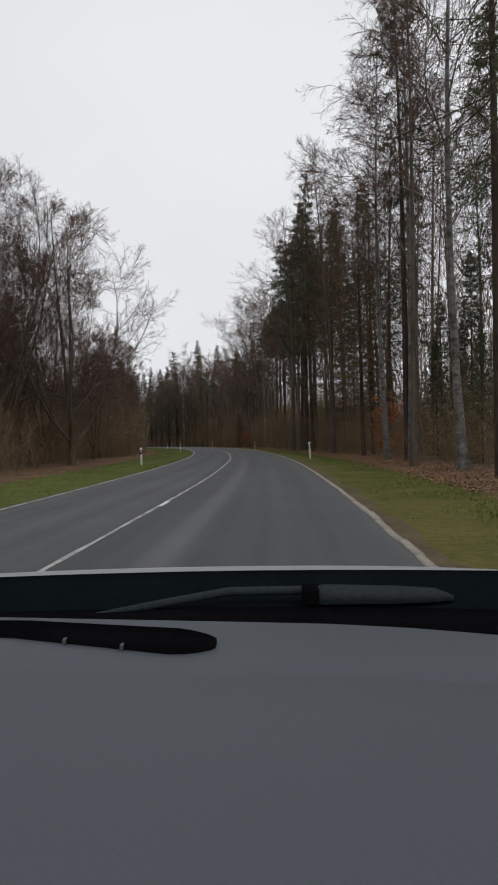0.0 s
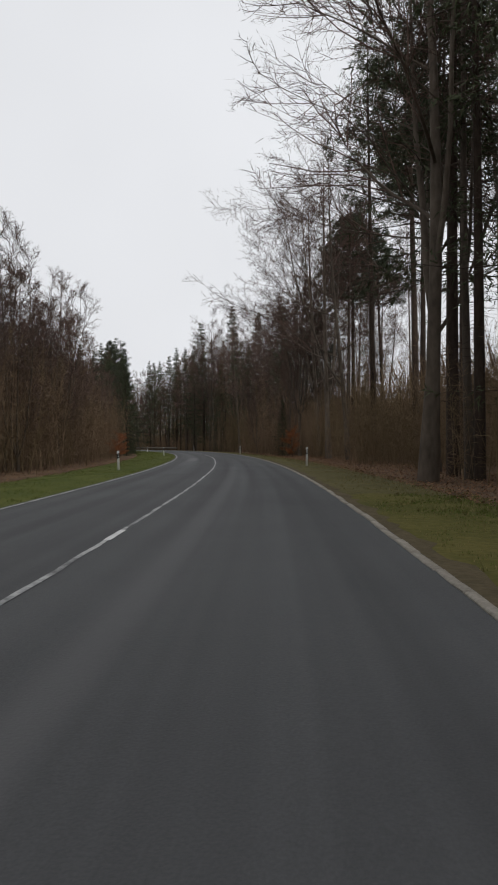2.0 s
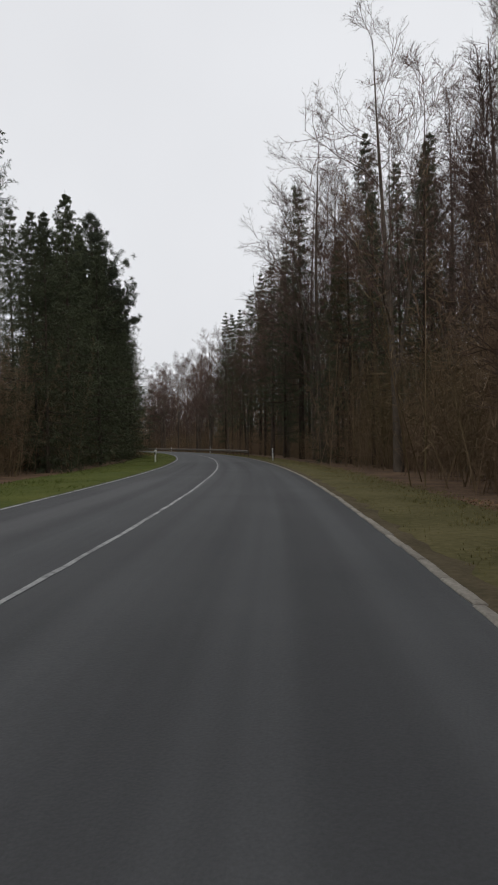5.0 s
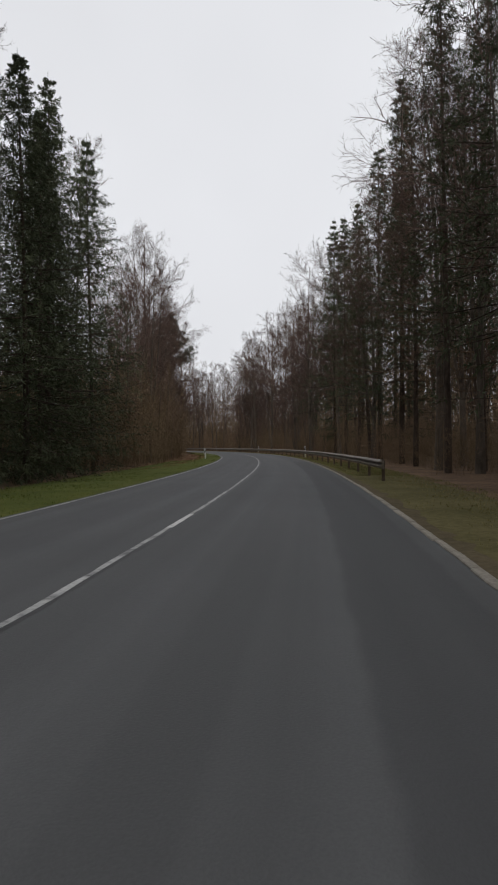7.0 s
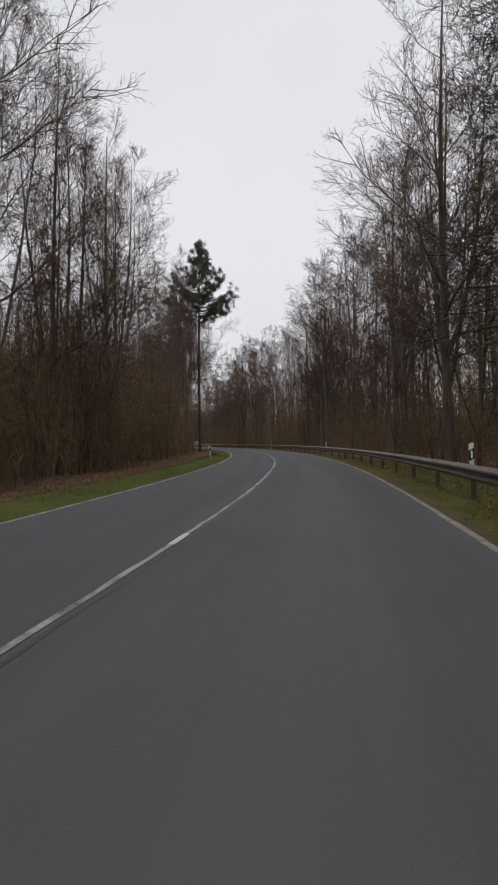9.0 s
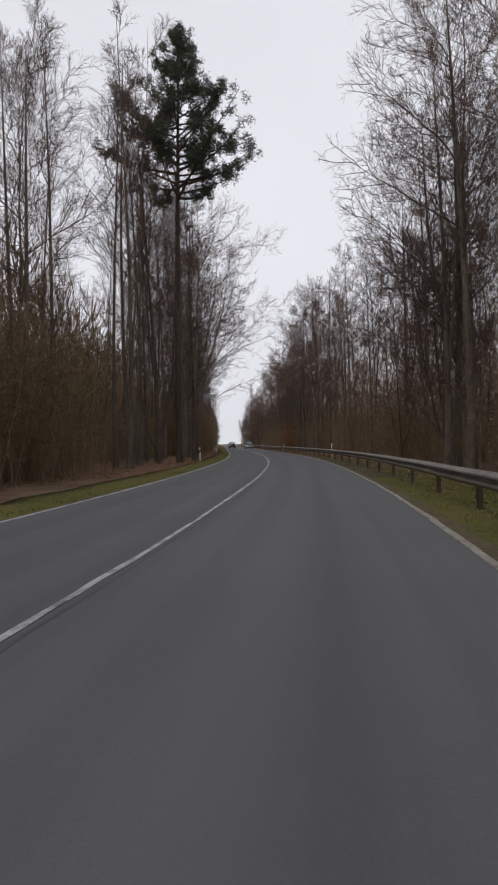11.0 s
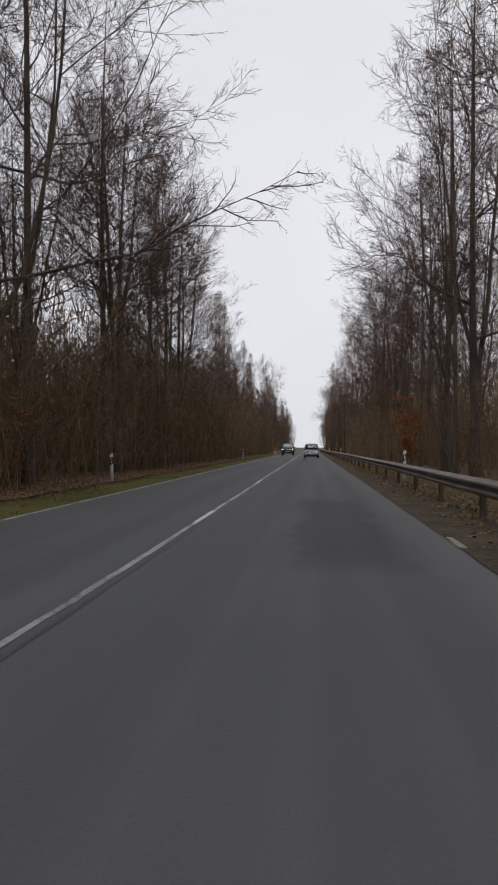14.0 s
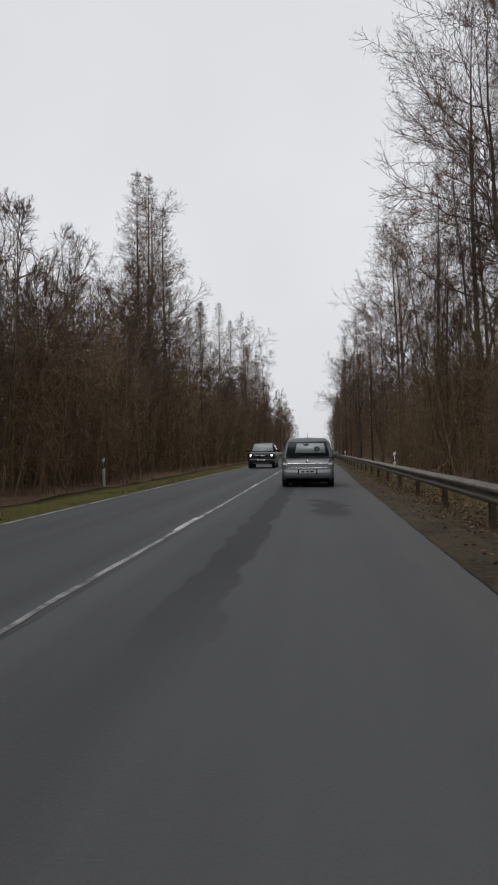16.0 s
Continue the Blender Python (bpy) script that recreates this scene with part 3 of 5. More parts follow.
        t = [np.stack([i[:, 0] + 2 * j + a, i[:, 0] + 2 * j + b, i[:, 0] + 2 * j + c], -1) for j in range(q - 2) for a, b, c in ((0, 1, 3), (0, 3, 2))]
        t.append(np.stack([i[:, 0] + k - 2, i[:, 0] + k - 1, i[:, 0] + k], -1))
        self.add(np.concatenate([body, lines[:, -1:]], 1), np.concatenate(t))

    def mesh(self, name):
        return tri_mesh(name, np.concatenate(self.v), np.concatenate(self.t))


def along(pts, f):
    """Points at the fractions f of a polyline."""
    pts = np.asarray(pts)
    x = np.linspace(0, 1, len(pts))
    return np.stack([np.interp(f, x, pts[:, k]) for k in range(3)], -1)


def unit(v):
    return v / (np.linalg.norm(v, axis=-1, keepdims=True) + 1e-9)


def trunk_line(rng, h, sway, lean=0.0):
    z = np.linspace(0, 1, 8)
    ax, ay = rng.uniform(0, 6.28, 2)
    x = sway * (np.sin(z * 3.1 + ax) - np.sin(ax)) + lean * z ** 1.5
    y = sway * (np.sin(z * 2.7 + ay) - np.sin(ay))
    return np.stack([x, y, z * h], -1)


def sprout(rng, lines, per, lo, hi, length, angle, up, gnarl, q):
    """Side shoots off many lines at once: lines is n x p x 3, length one value a line. Returns the shoots and their lengths."""
    n, p, _ = lines.shape
    f = lo + (hi - lo) * (np.arange(per)[None] + rng.uniform(0, 1, (n, per))) / per
    x = f * (p - 1)
    i = np.clip(np.floor(x).astype(int), 0, p - 2)
    w = (x - i)[..., None]
    k = np.arange(n)[:, None]
    base = lines[k, i] * (1 - w) + lines[k, i + 1] * w
    ahead = unit(lines[k, i + 1] - lines[k, i])
    side = rng.normal(size=base.shape)
    side = unit(side - (side * ahead).sum(-1, keepdims=True) * ahead)
    ang = np.radians(rng.uniform(*angle, (n, per)))[..., None]
    d = unit(ahead * np.cos(ang) + side * np.sin(ang))
    L = np.asarray(length)[:, None] * (1.0 - 0.6 * f) * rng.uniform(0.6, 1.3, (n, per))
    step = (L / (q - 1))[..., None]
    pts = [base]
    for _ in range(q - 1):
        pts.append(pts[-1] + d * step)
        d = unit(d + np.array([0, 0, up]) + rng.normal(0, gnarl, d.shape))
    return np.stack(pts, 2).reshape(n * per, q, 3), L.ravel()


def bare_tree(seed, h, crown=0.3, reach=6.0, limbs=16, seconds=8, thirds=5, twigs=5, r0=None, rise=(30, 62), sway=0.35, lean=0.0, droop=0.0, forks=0, twig_r=0.0088, spread=0.30):
    """A leafless tree: trunk and limbs in one mesh, the branches and fine twigs in another. Every shoot bends towards the light, or hangs where droop is given."""
    rng = np.random.RandomState(seed)
    wood, fine = Wood(), Wood()
    line = trunk_line(rng, h, sway, lean)
    r0 = r0 or h * 0.0088
    f = np.linspace(0, 1, 8)
    rad = r0 * np.clip(1.0 - f, 0.06, 1) ** 0.8
    rad[0] *= 1.4
    stems = [(line, rad, crown)]
    wood.tube(line, rad, 8)
    for k in range(forks):
        f0 = crown * rng.uniform(0.6, 1.15)
        p0 = along(line, np.array([f0]))[0]
        az = k * 6.28 / forks + rng.uniform(-0.6, 0.6)
        out = np.array([math.cos(az), math.sin(az), 0])
        rise_to = (h - p0[2]) * rng.uniform(0.74, 0.96)
        q = np.linspace(0, 1, 8)[:, None]
        fl = p0 + out * reach * spread * np.sin(q * np.pi / 2) ** 0.8 + np.array([0, 0, rise_to]) * q ** 1.1 + np.cumsum(rng.normal(0, 0.16, (8, 3)), 0) * q
        r_here = float(np.interp(f0, f, rad))
        fr = r_here * rng.uniform(0.55, 0.75) * np.clip(1 - q[:, 0], 0.05, 1) ** 0.8
        wood.tube(fl, fr, 6)
        stems.append((fl, fr, 0.18))
    main, main_L, main_r = [], [], []
    per = max(4, limbs // len(stems))
    for line_, rad_, lo in stems:
        for i in range(per):
            u = lo + (0.985 - lo) * ((i + rng.uniform(0.1, 0.9)) / per)
            p0 = along(line_, np.array([u]))[0]
            az = i * 2.4 + rng.uniform(-0.6, 0.6)
            el = radians(rng.uniform(*rise)) * (0.7 + 0.5 * u)
            prof = math.sin(min(1.0, (1 - u) / (1 - lo + 1e-6) * 0.82 + 0.15) * math.pi * 0.62)
            L = reach * prof * rng.uniform(0.65, 1.2)
            d = np.array([math.cos(az) * math.cos(el), math.sin(az) * math.cos(el), math.sin(el)])
            pts = [p0]
            for _ in range(7):
                pts.append(pts[-1] + d * L / 7)
                d = unit(d + np.array([0, 0, 0.075 - 0.5 * droop]) + rng.normal(0, 0.13, 3))
            limb = np.array(pts)
            lr = max(0.014, float(np.interp(u, np.linspace(0, 1, len(rad_)), rad_)) * rng.uniform(0.32, 0.52))
            wood.tube(limb, np.maximum(0.010, lr * np.clip(1 - np.linspace(0, 1, 8), 0.12, 1) ** 0.8), 5)
            main.append(limb), main_L.append(L), main_r.append(lr)
    main, main_L, main_r = np.stack(main), np.array(main_L), np.array(main_r)
    up = 0.06 - droop * 0.55
    sec, sec_L = sprout(rng, main, seconds, 0.16, 1.0, np.minimum(main_L * 0.62, 3.4) + 0.35, (24, 52), up, 0.11, 5)
    sec_r = np.clip(np.repeat(main_r, seconds) * 0.45, 0.014, 0.036)
    fine.tubes(sec, sec_r[:, None] * np.linspace(1, 0.35, 5)[None])
    thi, thi_L = sprout(rng, sec, thirds, 0.15, 1.0, np.minimum(sec_L * 0.55, 1.3) + 0.18, (24, 55), up * 1.4 - droop * 0.3, 0.13, 4)
    fine.ribbons(thi, twig_r * 1.35, rng)
    twi, _ = sprout(rng, thi, twigs, 0.15, 1.0, np.minimum(thi_L * 0.62, 0.6) + 0.10, (22, 55), up - droop * 0.8, 0.1, 2)
    fine.slivers(twi[:, 0], twi[:, 1], twig_r, rng)
    return wood.mesh("trunk"), fine.mesh("crown")


def spruce(seed, h, base=0.25, reach=3.4, gap=0.55, per=5, bare=False):
    """A spruce whose boughs carry side branchlets with hanging needle sprays; bare: a leafless larch of the same build."""
    rng = np.random.RandomState(seed)
    wood, fine = Wood(), Wood()
    line = trunk_line(rng, h, 0.12)
    f = np.linspace(0, 1, 8)
    wood.tube(line, h * 0.0075 * np.clip(1 - f, 0.02, 1) ** 0.85, 7)
    boughs, lengths = [], []
    z = base * h
    while z < h * 0.985:
        u = (z / h - base) / (1 - base)
        L0 = reach * (1 - u) ** 0.82 * min(1.0, 0.6 + u * 3.0) * rng.uniform(0.8, 1.12) + 0.05
        for i in range(per):
            if rng.rand() < 0.12:
                continue
            az = (i + rng.uniform(-0.35, 0.35)) * 6.28 / per + z * 1.7
            L = L0 * rng.uniform(0.45, 1.2)
            p0 = along(line, np.array([min(0.995, z / h + rng.uniform(-0.004, 0.004))]))[0]
            q = np.linspace(0, 1, 5)[:, None]
            lift = (0.35 * u - (0.30 if not bare else 0.02)) * L
            d = np.array([math.cos(az), math.sin(az), 0])
            br = p0 + d * L * q + np.array([0, 0, 1.0]) * (lift * q + 0.16 * L * q ** 3) + np.cumsum(rng.normal(0, 0.025 * L, (5, 3)), 0) * q
            boughs.append(br), lengths.append(L)
        z += gap * rng.uniform(0.8, 1.3) * (1.25 - 0.5 * u)
    boughs, lengths = np.stack(boughs), np.array(lengths)
    (fine if bare else wood).tubes(boughs, (0.009 + 0.007 * lengths)[:, None] * np.linspace(1, 0.25, 5)[None])
    if bare:
        sub, sub_L = sprout(rng, boughs, 7, 0.12, 1.0, lengths * 0.34 + 0.2, (35, 70), -0.05, 0.12, 3)
        fine.ribbons(sub, 0.011, rng)
        twi, _ = sprout(rng, sub, 4, 0.1, 1.0, sub_L * 0.5 + 0.12, (30, 70), 0.0, 0.1, 2)
        fine.slivers(twi[:, 0], twi[:, 1], 0.009, rng)
    else:
        # branchlets near the level of the bough, then short sprays that hang from them
        sub, sub_L = sprout(rng, boughs, 11, 0.10, 1.0, lengths * 0.42 + 0.04, (30, 62), -0.16, 0.10, 3)
        for lines, count, reach_ in ((boughs, 12, np.minimum(lengths * 0.4, 0.34) + 0.03), (sub, 8, np.minimum(sub_L * 0.6, 0.26) + 0.06)):
            spray, _ = sprout(rng, lines, count, 0.06, 1.0, reach_ * 1.35, (25, 65), 0.0, 0.0, 2)
            tip = spray[:, 1] - np.array([0, 0, 1.0]) * rng.uniform(0.0, 0.16, (len(spray), 1))
            fine.slivers(spray[:, 0], tip, rng.uniform(0.015, 0.034, len(spray)), rng)
    # dead stubs under the crown
    k = int(34 * base / 0.25)
    zz = rng.uniform(0.10, base, k)
    sb = along(line, zz)
    az = rng.uniform(0, 6.28, k)
    st = sb + np.stack([np.cos(az), np.sin(az), rng.uniform(-0.4, 0.1, k)], -1) * rng.uniform(0.4, 1.8, (k, 1))
    wood.cones(sb, st, 0.014)
    return wood.mesh("trunk"), fine.mesh("crown")


def pine(seed, h, base=0.62, reach=3.2, limbs=22, lean=0.0, n=44, taper=0.75):
    """A tall pine: bare stem and a ragged crown of needle clumps."""
    rng = np.random.RandomState(seed)
    wood, fine = Wood(), Wood()
    line = trunk_line(rng, h, 0.25, lean)
    f = np.linspace(0, 1, 8)
    wood.tube(line, h * 0.0095 * np.clip(1 - f, 0.05, 1) ** 0.6, 7)
    bs, ts = [], []
    for i in range(limbs):
        u = (i + rng.uniform(0, 1)) / limbs
        p0 = along(line, np.array([base + (0.985 - base) * u]))[0]
        az = i * 2.4 + rng.uniform(-0.6, 0.6)
        L = reach * (1 - u * taper) * rng.uniform(0.6, 1.2) + 0.3
        d = np.array([math.cos(az), math.sin(az), rng.uniform(-0.1, 0.45)])
        q = np.linspace(0, 1, 4)[:, None]
        br = p0 + d * L * q + np.array([0, 0, 0.2 * L]) * q ** 2 + np.cumsum(rng.normal(0, 0.06 * L, (4, 3)), 0) * q
        wood.tube(br, (0.02 + 0.014 * L) * np.array([1, 0.7, 0.45, 0.2]), 4)
        for c in range(int(3 + L * 2.6)):
            c0 = along(br, np.array([rng.uniform(0.35, 1.05)]))[0] + rng.normal(0, 0.28, 3)
            out = unit(rng.normal(0, 1, (n, 3)) + np.array([0, 0, 0.35])) * np.array([1, 1, 0.7])
            c1 = c0 + rng.normal(0, 0.16, (n, 3))
            bs.append(c1), ts.append(c1 + out * rng.uniform(0.14, 0.36, (n, 1)))
    b = np.concatenate(bs)
    fine.slivers(b, np.concatenate(ts), 0.035, rng)
    k = 18
    sb = along(line, rng.uniform(0.25, base, k))
    az = rng.uniform(0, 6.28, k)
    wood.cones(sb, sb + np.stack([np.cos(az), np.sin(az), rng.uniform(-0.3, 0.2, k)], -1) * rng.uniform(0.4, 1.6, (k, 1)), 0.02)
    return wood.mesh("trunk"), fine.mesh("crown")


KINDS = {}


def kind_of_tree(key, name, label, made, bark, leaf, height):
    KINDS.setdefault(key, []).append((name, label, made, bark, leaf, height))


for i in range(5):
    kind_of_tree("beech", "beech_tree", "tall leafless grey-brown beech at the forest edge", bare_tree(100 + i, 25, (0.26, 0.34, 0.22, 0.30, 0.38)[i], 6.6, 34, 11, 7, 4, rise=(18, 58), forks=(1, 2, 3, 2, 1)[i]), BARK, TWIGS, 25)
for i in range(4):
    kind_of_tree("slim", "forest_tree", "slender leafless forest tree with a high crown", bare_tree(120 + i, 25, (0.42, 0.36, 0.5, 0.3)[i], 3.9, 18, 9, 6, 4, r0=0.15, rise=(38, 66), forks=i % 2), BARK, TWIGS, 25)
for i in range(4):
    kind_of_tree("young", "young_tree", "young leafless tree with dense reddish-brown twigs", bare_tree(140 + i, 13, 0.08, 3.3, 26, 9, 6, 4, r0=0.085, rise=(44, 72), forks=2 + i % 2, spread=0.45), BARK, TWIGS, 13)
for i in range(3):
    kind_of_tree("round", "leafless_tree", "leafless broad-crowned tree with fine upswept twigs", bare_tree(160 + i, 18, 0.10, 6.0, 54, 11, 7, 5, rise=(10, 56), forks=5, spread=0.75), BARK, TWIGS, 18)
for i in range(2):
    kind_of_tree("wide", "beech_tree", "tall leafless beech whose limbs reach out over the road", bare_tree(170 + i, 26, 0.24, 11.0, 42, 14, 8, 4, rise=(4, 46), forks=2, twig_r=0.0095), BARK, TWIGS, 26)
for i in range(2):
    kind_of_tree("birch", "birch_tree", "leafless birch with a pale speckled trunk and drooping twigs", bare_tree(180 + i, 24, 0.34, 5.2, 24, 9, 7, 6, r0=0.15, rise=(34, 64), droop=0.20), BIRCH_BARK, TWIGS, 24)
for i in range(4):
    kind_of_tree("spruce", "spruce_tree", "tall dark green spruce with drooping branches", spruce(200 + i, 27, (0.18, 0.40, 0.28, 0.10)[i], (4.7, 4.2, 4.5, 5.0)[i], 0.74, 7), DARK_BARK, NEEDLES, 27)
for i in range(3):
    kind_of_tree("tall_spruce", "spruce_tree", "tall spruce with a bare lower stem and dark drooping crown", spruce(205 + i, 28, (0.46, 0.55, 0.38)[i], (4.0, 3.6, 4.2)[i], 0.80, 6), DARK_BARK, NEEDLES, 28)
for i in range(2):
    kind_of_tree("full_spruce", "spruce_tree", "dense dark green spruce branched down to the ground", spruce(210 + i, 22, 0.04, 5.2, 0.60, 8), DARK_BARK, NEEDLES, 22)
for i in range(2):
    kind_of_tree("pine", "pine_tree", "tall pine with a bare stem and a high ragged crown", pine(220 + i, 27, 0.6, 3.2), DARK_BARK, PINE_NEEDLES, 27)
for i in range(2):
    kind_of_tree("larch", "larch_tree", "leafless larch with thin level branches", spruce(240 + i, 20, 0.18, 3.8, 0.40, 7, True), DARK_BARK, LARCH_TWIGS, 20)

FIRST = {}


def plant(key, s, side, height, turn, variant=0, lean=0.0, wide=1.0):
    """Stands a tree of a kind beside the road; repeats share their meshes."""
    options = KINDS[key]
    idx = variant % len(options)
    name, label, (trunk, crown), bark, leaf, h0 = options[idx]
    k = height / h0
    m = pose(*at(s, side, -0.32), lean, 0, turn)
    if (key, idx) not in FIRST:
        root = new(name)
        part("trunk", trunk, bark, root)
        part("crown", crown, leaf, root)
        tagged(root, label, "tree", group=name + "s along the road")
        FIRST[key, idx] = root
        root.matrix_basis = m
    else:
        root = copy_thing(FIRST[key, idx], m)
    root.scale = (k * wide, k * wide, k)
    return root


def row(seed, s0, s1, gap, near, far, mix, low, high):
    """Trees at uneven steps along one side; mix gives the kinds and their shares."""
    rng = np.random.RandomState(seed)
    keys = list(mix)
    share = np.array([mix[k] for k in keys], float)
    share /= share.sum()
    s = s0
    while s < s1:
        key = keys[rng.choice(len(keys), p=share)]
        k = {"young": 0.62, "larch": 0.85, "birch": 0.9}.get(key, 1.0)
        plant(key, s + rng.uniform(-0.3, 0.3) * gap, rng.uniform(near, far), rng.uniform(low, high) * k, rng.uniform(0, 360), rng.randint(0, 8), rng.uniform(-2, 2), rng.uniform(0.9, 1.12))
        s += gap * rng.uniform(0.7, 1.35)


# right-hand side, from the start onwards
row(1, 30, 66, 5.4, 8.6, 12.5, {"slim": 5, "birch": 1, "larch": 2, "tall_spruce": 1}, 24, 29)
row(36, 68, 86, 5.5, 8.6, 12.5, {"tall_spruce": 2, "slim": 5}, 25, 29)
kind_of_tree("clump_pine", "pine_tree", "tall pine with dense dark rounded needle clumps", pine(226, 27, 0.64, 4.6, 50, 0.0, 66), DARK_BARK, PINE_NEEDLES, 27)
kind_of_tree("spreading", "beech_tree", "leafless beech with long dark limbs reaching over the road", bare_tree(160, 24, 0.30, 10.5, 30, 10, 6, 4, rise=(0, 30), sway=0.5, forks=1, spread=0.4), BARK, TWIGS, 24)
plant("clump_pine", 124, 14.6, 25.0, 0, 0)
plant("clump_pine", 129, 16.6, 27.5, 110, 0)
plant("clump_pine", 128, 20.0, 25.5, 230, 0)
plant("clump_pine", 133, 13.0, 17.0, 60, 0)
plant("tall_spruce", 101, 11.2, 32, 40, 1)
plant("spreading", 106, 10.4, 24, 200, 0)
plant("spreading", 132.5, 13.2, 17, 20, 0)
plant("slim", 116.5, 12.8, 24, 20, 0)
plant("clump_pine", 112, 18.4, 32, 100, 0)
plant("clump_pine", 105, 15.5, 32, 300, 0)
plant("slim", 123.5, 21.2, 25, 30, 1)
row(2, 30, 92, 6.6, 13, 20, {"tall_spruce": 2, "slim": 5}, 23, 28)
row(3, 124, 182, 4.2, 8.2, 13, {"young": 4, "beech": 2, "spruce": 3, "slim": 1}, 18, 23)
row(4, 138, 190, 5.0, 13, 20, {"spruce": 1, "tall_spruce": 1, "slim": 3, "beech": 3}, 22, 26)
row(5, 184, 252, 4.4, 9.4, 13, {"spruce": 1, "larch": 2, "beech": 4, "slim": 3}, 21, 26)
plant("larch", 222, 11.5, 23, 10, 0)
plant("larch", 230, 9.8, 24, 110, 1)
row(6, 190, 256, 5.0, 12, 20, {"tall_spruce": 2, "slim": 4, "beech": 2}, 22, 26)
row(7, 262, 330, 5.4, 8.2, 12, {"beech": 7, "slim": 2, "young": 3}, 21, 26)
row(34, 275, 345, 7.0, 10, 15, {"young": 1}, 20, 24)
row(35, 330, 430, 6.0, 8.4, 12, {"beech": 6, "slim": 3, "young": 3}, 20, 24)
row(27, 434, 500, 4.4, 8.8, 12.5, {"beech": 5, "young": 3, "slim": 2}, 20, 24)
row(8, 256, 480, 9.0, 12, 20, {"slim": 5, "beech": 2}, 21, 26)
row(9, 500, 640, 4.6, 6.8, 11, {"young": 2, "larch": 2, "beech": 2}, 18, 22)
row(10, 640, 860, 14.0, 8.5, 14, {"slim": 3}, 15, 19)
# left-hand side
row(11, 30, 62, 6.0, -24, -18, {"round": 1}, 14, 17)
row(12, 66, 160, 3.0, -16.5, -11.5, {"young": 6}, 18.5, 22.5)
row(57, 92, 118, 4.0, -15, -11.5, {"young": 3}, 22.5, 25)
row(13, 60, 180, 4.6, -26, -17, {"young": 3}, 19, 23)
row(14, 172, 190, 3.2, -13, -9, {"full_spruce": 3, "pine": 1}, 15, 19)
row(15, 192, 229, 2.6, -12.5, -8.6, {"full_spruce": 6, "pine": 1}, 16.5, 21)
row(16, 188, 232, 3.6, -18, -11, {"spruce": 4, "full_spruce": 2, "slim": 1}, 19, 24)
row(17, 254, 330, 4.0, -13, -8.6, {"beech": 5, "young": 5}, 17, 21.5)
row(37, 233, 254, 6.0, -13, -9.0, {"young": 1, "slim": 1}, 19, 23)
row(18, 232, 335, 11.0, -22, -13, {"slim": 3}, 18, 23)
row(19, 330, 402, 7.0, -13, -7.6, {"slim": 6}, 25, 30)
row(20, 330, 410, 11.0, -24, -13, {"slim": 3}, 20, 26)
row(28, 404, 437, 5.4, -12, -8.4, {"young": 3, "slim": 2, "beech": 3}, 18.5, 22)
row(21, 437, 482, 3.2, -12.5, -8.0, {"young": 5}, 17, 21)
row(29, 484, 560, 4.0, -12, -8.0, {"young": 3, "larch": 3, "beech": 2}, 19, 23)
row(30, 132, 262, 4.6, 14, 25, {"young": 3, "beech": 2, "spruce": 2}, 21, 25)
row(22, 404, 520, 8.0, -20, -12, {"slim": 3, "larch": 1}, 15, 18)
row(23, 560, 680, 5.0, -12, -6.8, {"young": 2, "larch": 2, "slim": 2}, 18, 22)
row(24, 640, 860, 14.0, -14, -8.0, {"slim": 3}, 14, 18)

# further rows that close the forest behind the first trees
row(51, 40, 88, 7.0, 12, 22, {"tall_spruce": 3, "spruce": 3, "slim": 2}, 22, 28)
row(53, 228, 330, 13.0, -20, -11, {"beech": 2, "young": 3, "slim": 1}, 18, 23)
row(56, 408, 520, 9.0, -18, -10, {"young": 3, "beech": 2}, 17, 21)

# forest behind the start, mostly unseen, added to keep sky light off the road
row(31, -75, 26, 6.5, 8.6, 16, {"tall_spruce": 2, "slim": 2}, 24, 29)
row(32, -75, 36, 7.0, -20, -13, {"slim": 1, "young": 2}, 17, 21)

# single trees that stand out
plant("birch", 26, 9.4, 26, 40, 0)
plant("birch", 37, 10.0, 27, 130, 1)
plant("tall_spruce", 71, 9.2, 30, 0, 2)
plant("tall_spruce", 77, 9.6, 29, 70, 0)
plant("spruce", 69, 15.0, 28, 220, 0)
plant("tall_spruce", 84, 12.0, 27, 100, 1)
plant("full_spruce", 36, 12.5, 7.5, 70, 0)
plant("full_spruce", 31, 11.8, 6.5, 20, 1)
plant("full_spruce", 44, 13.5, 8.0, 200, 0)
plant("full_spruce", 38, 17, 13, 40, 1)
plant("full_spruce", 46, 16.5, 14, 80, 0)
plant("spruce", 258, 11.0, 27, 30, 0)
plant("spruce", 266, 10.0, 28, 130, 3)
plant("spruce", 262, 10.4, 27, 230, 2)
plant("spruce", 80.5, 9.8, 29.3, 130, 2, 0.0, 1.35)
plant("tall_spruce", 87, 12.4, 29.0, 30, 0, 0.0, 1.2)
plant("spruce", 75, 13.6, 28.5, 230, 3, 0.0, 1.2)
plant("spruce", 197, 14.5, 31.4, 20, 0)
plant("spruce", 192.5, 19.0, 29.4, 80, 2)
plant("spruce", 203, 17.0, 28.0, 160, 3)
plant("spruce", 220, 9.2, 25.3, 40, 2)
plant("beech", 266.5, -12.2, 25.5, 100, 4)
plant("beech", 392.5, 11.6, 25.0, 60, 1)
plant("beech", 330, 9.8, 24.5, 200, 0)
plant("beech", 320, 14.0, 26.0, 120, 3)
plant("round", 42, -14.6, 17.5, 0, 0)
plant("round", 46, -17.5, 21, 140, 1)
plant("full_spruce", 54, 17, 13, 10, 1)
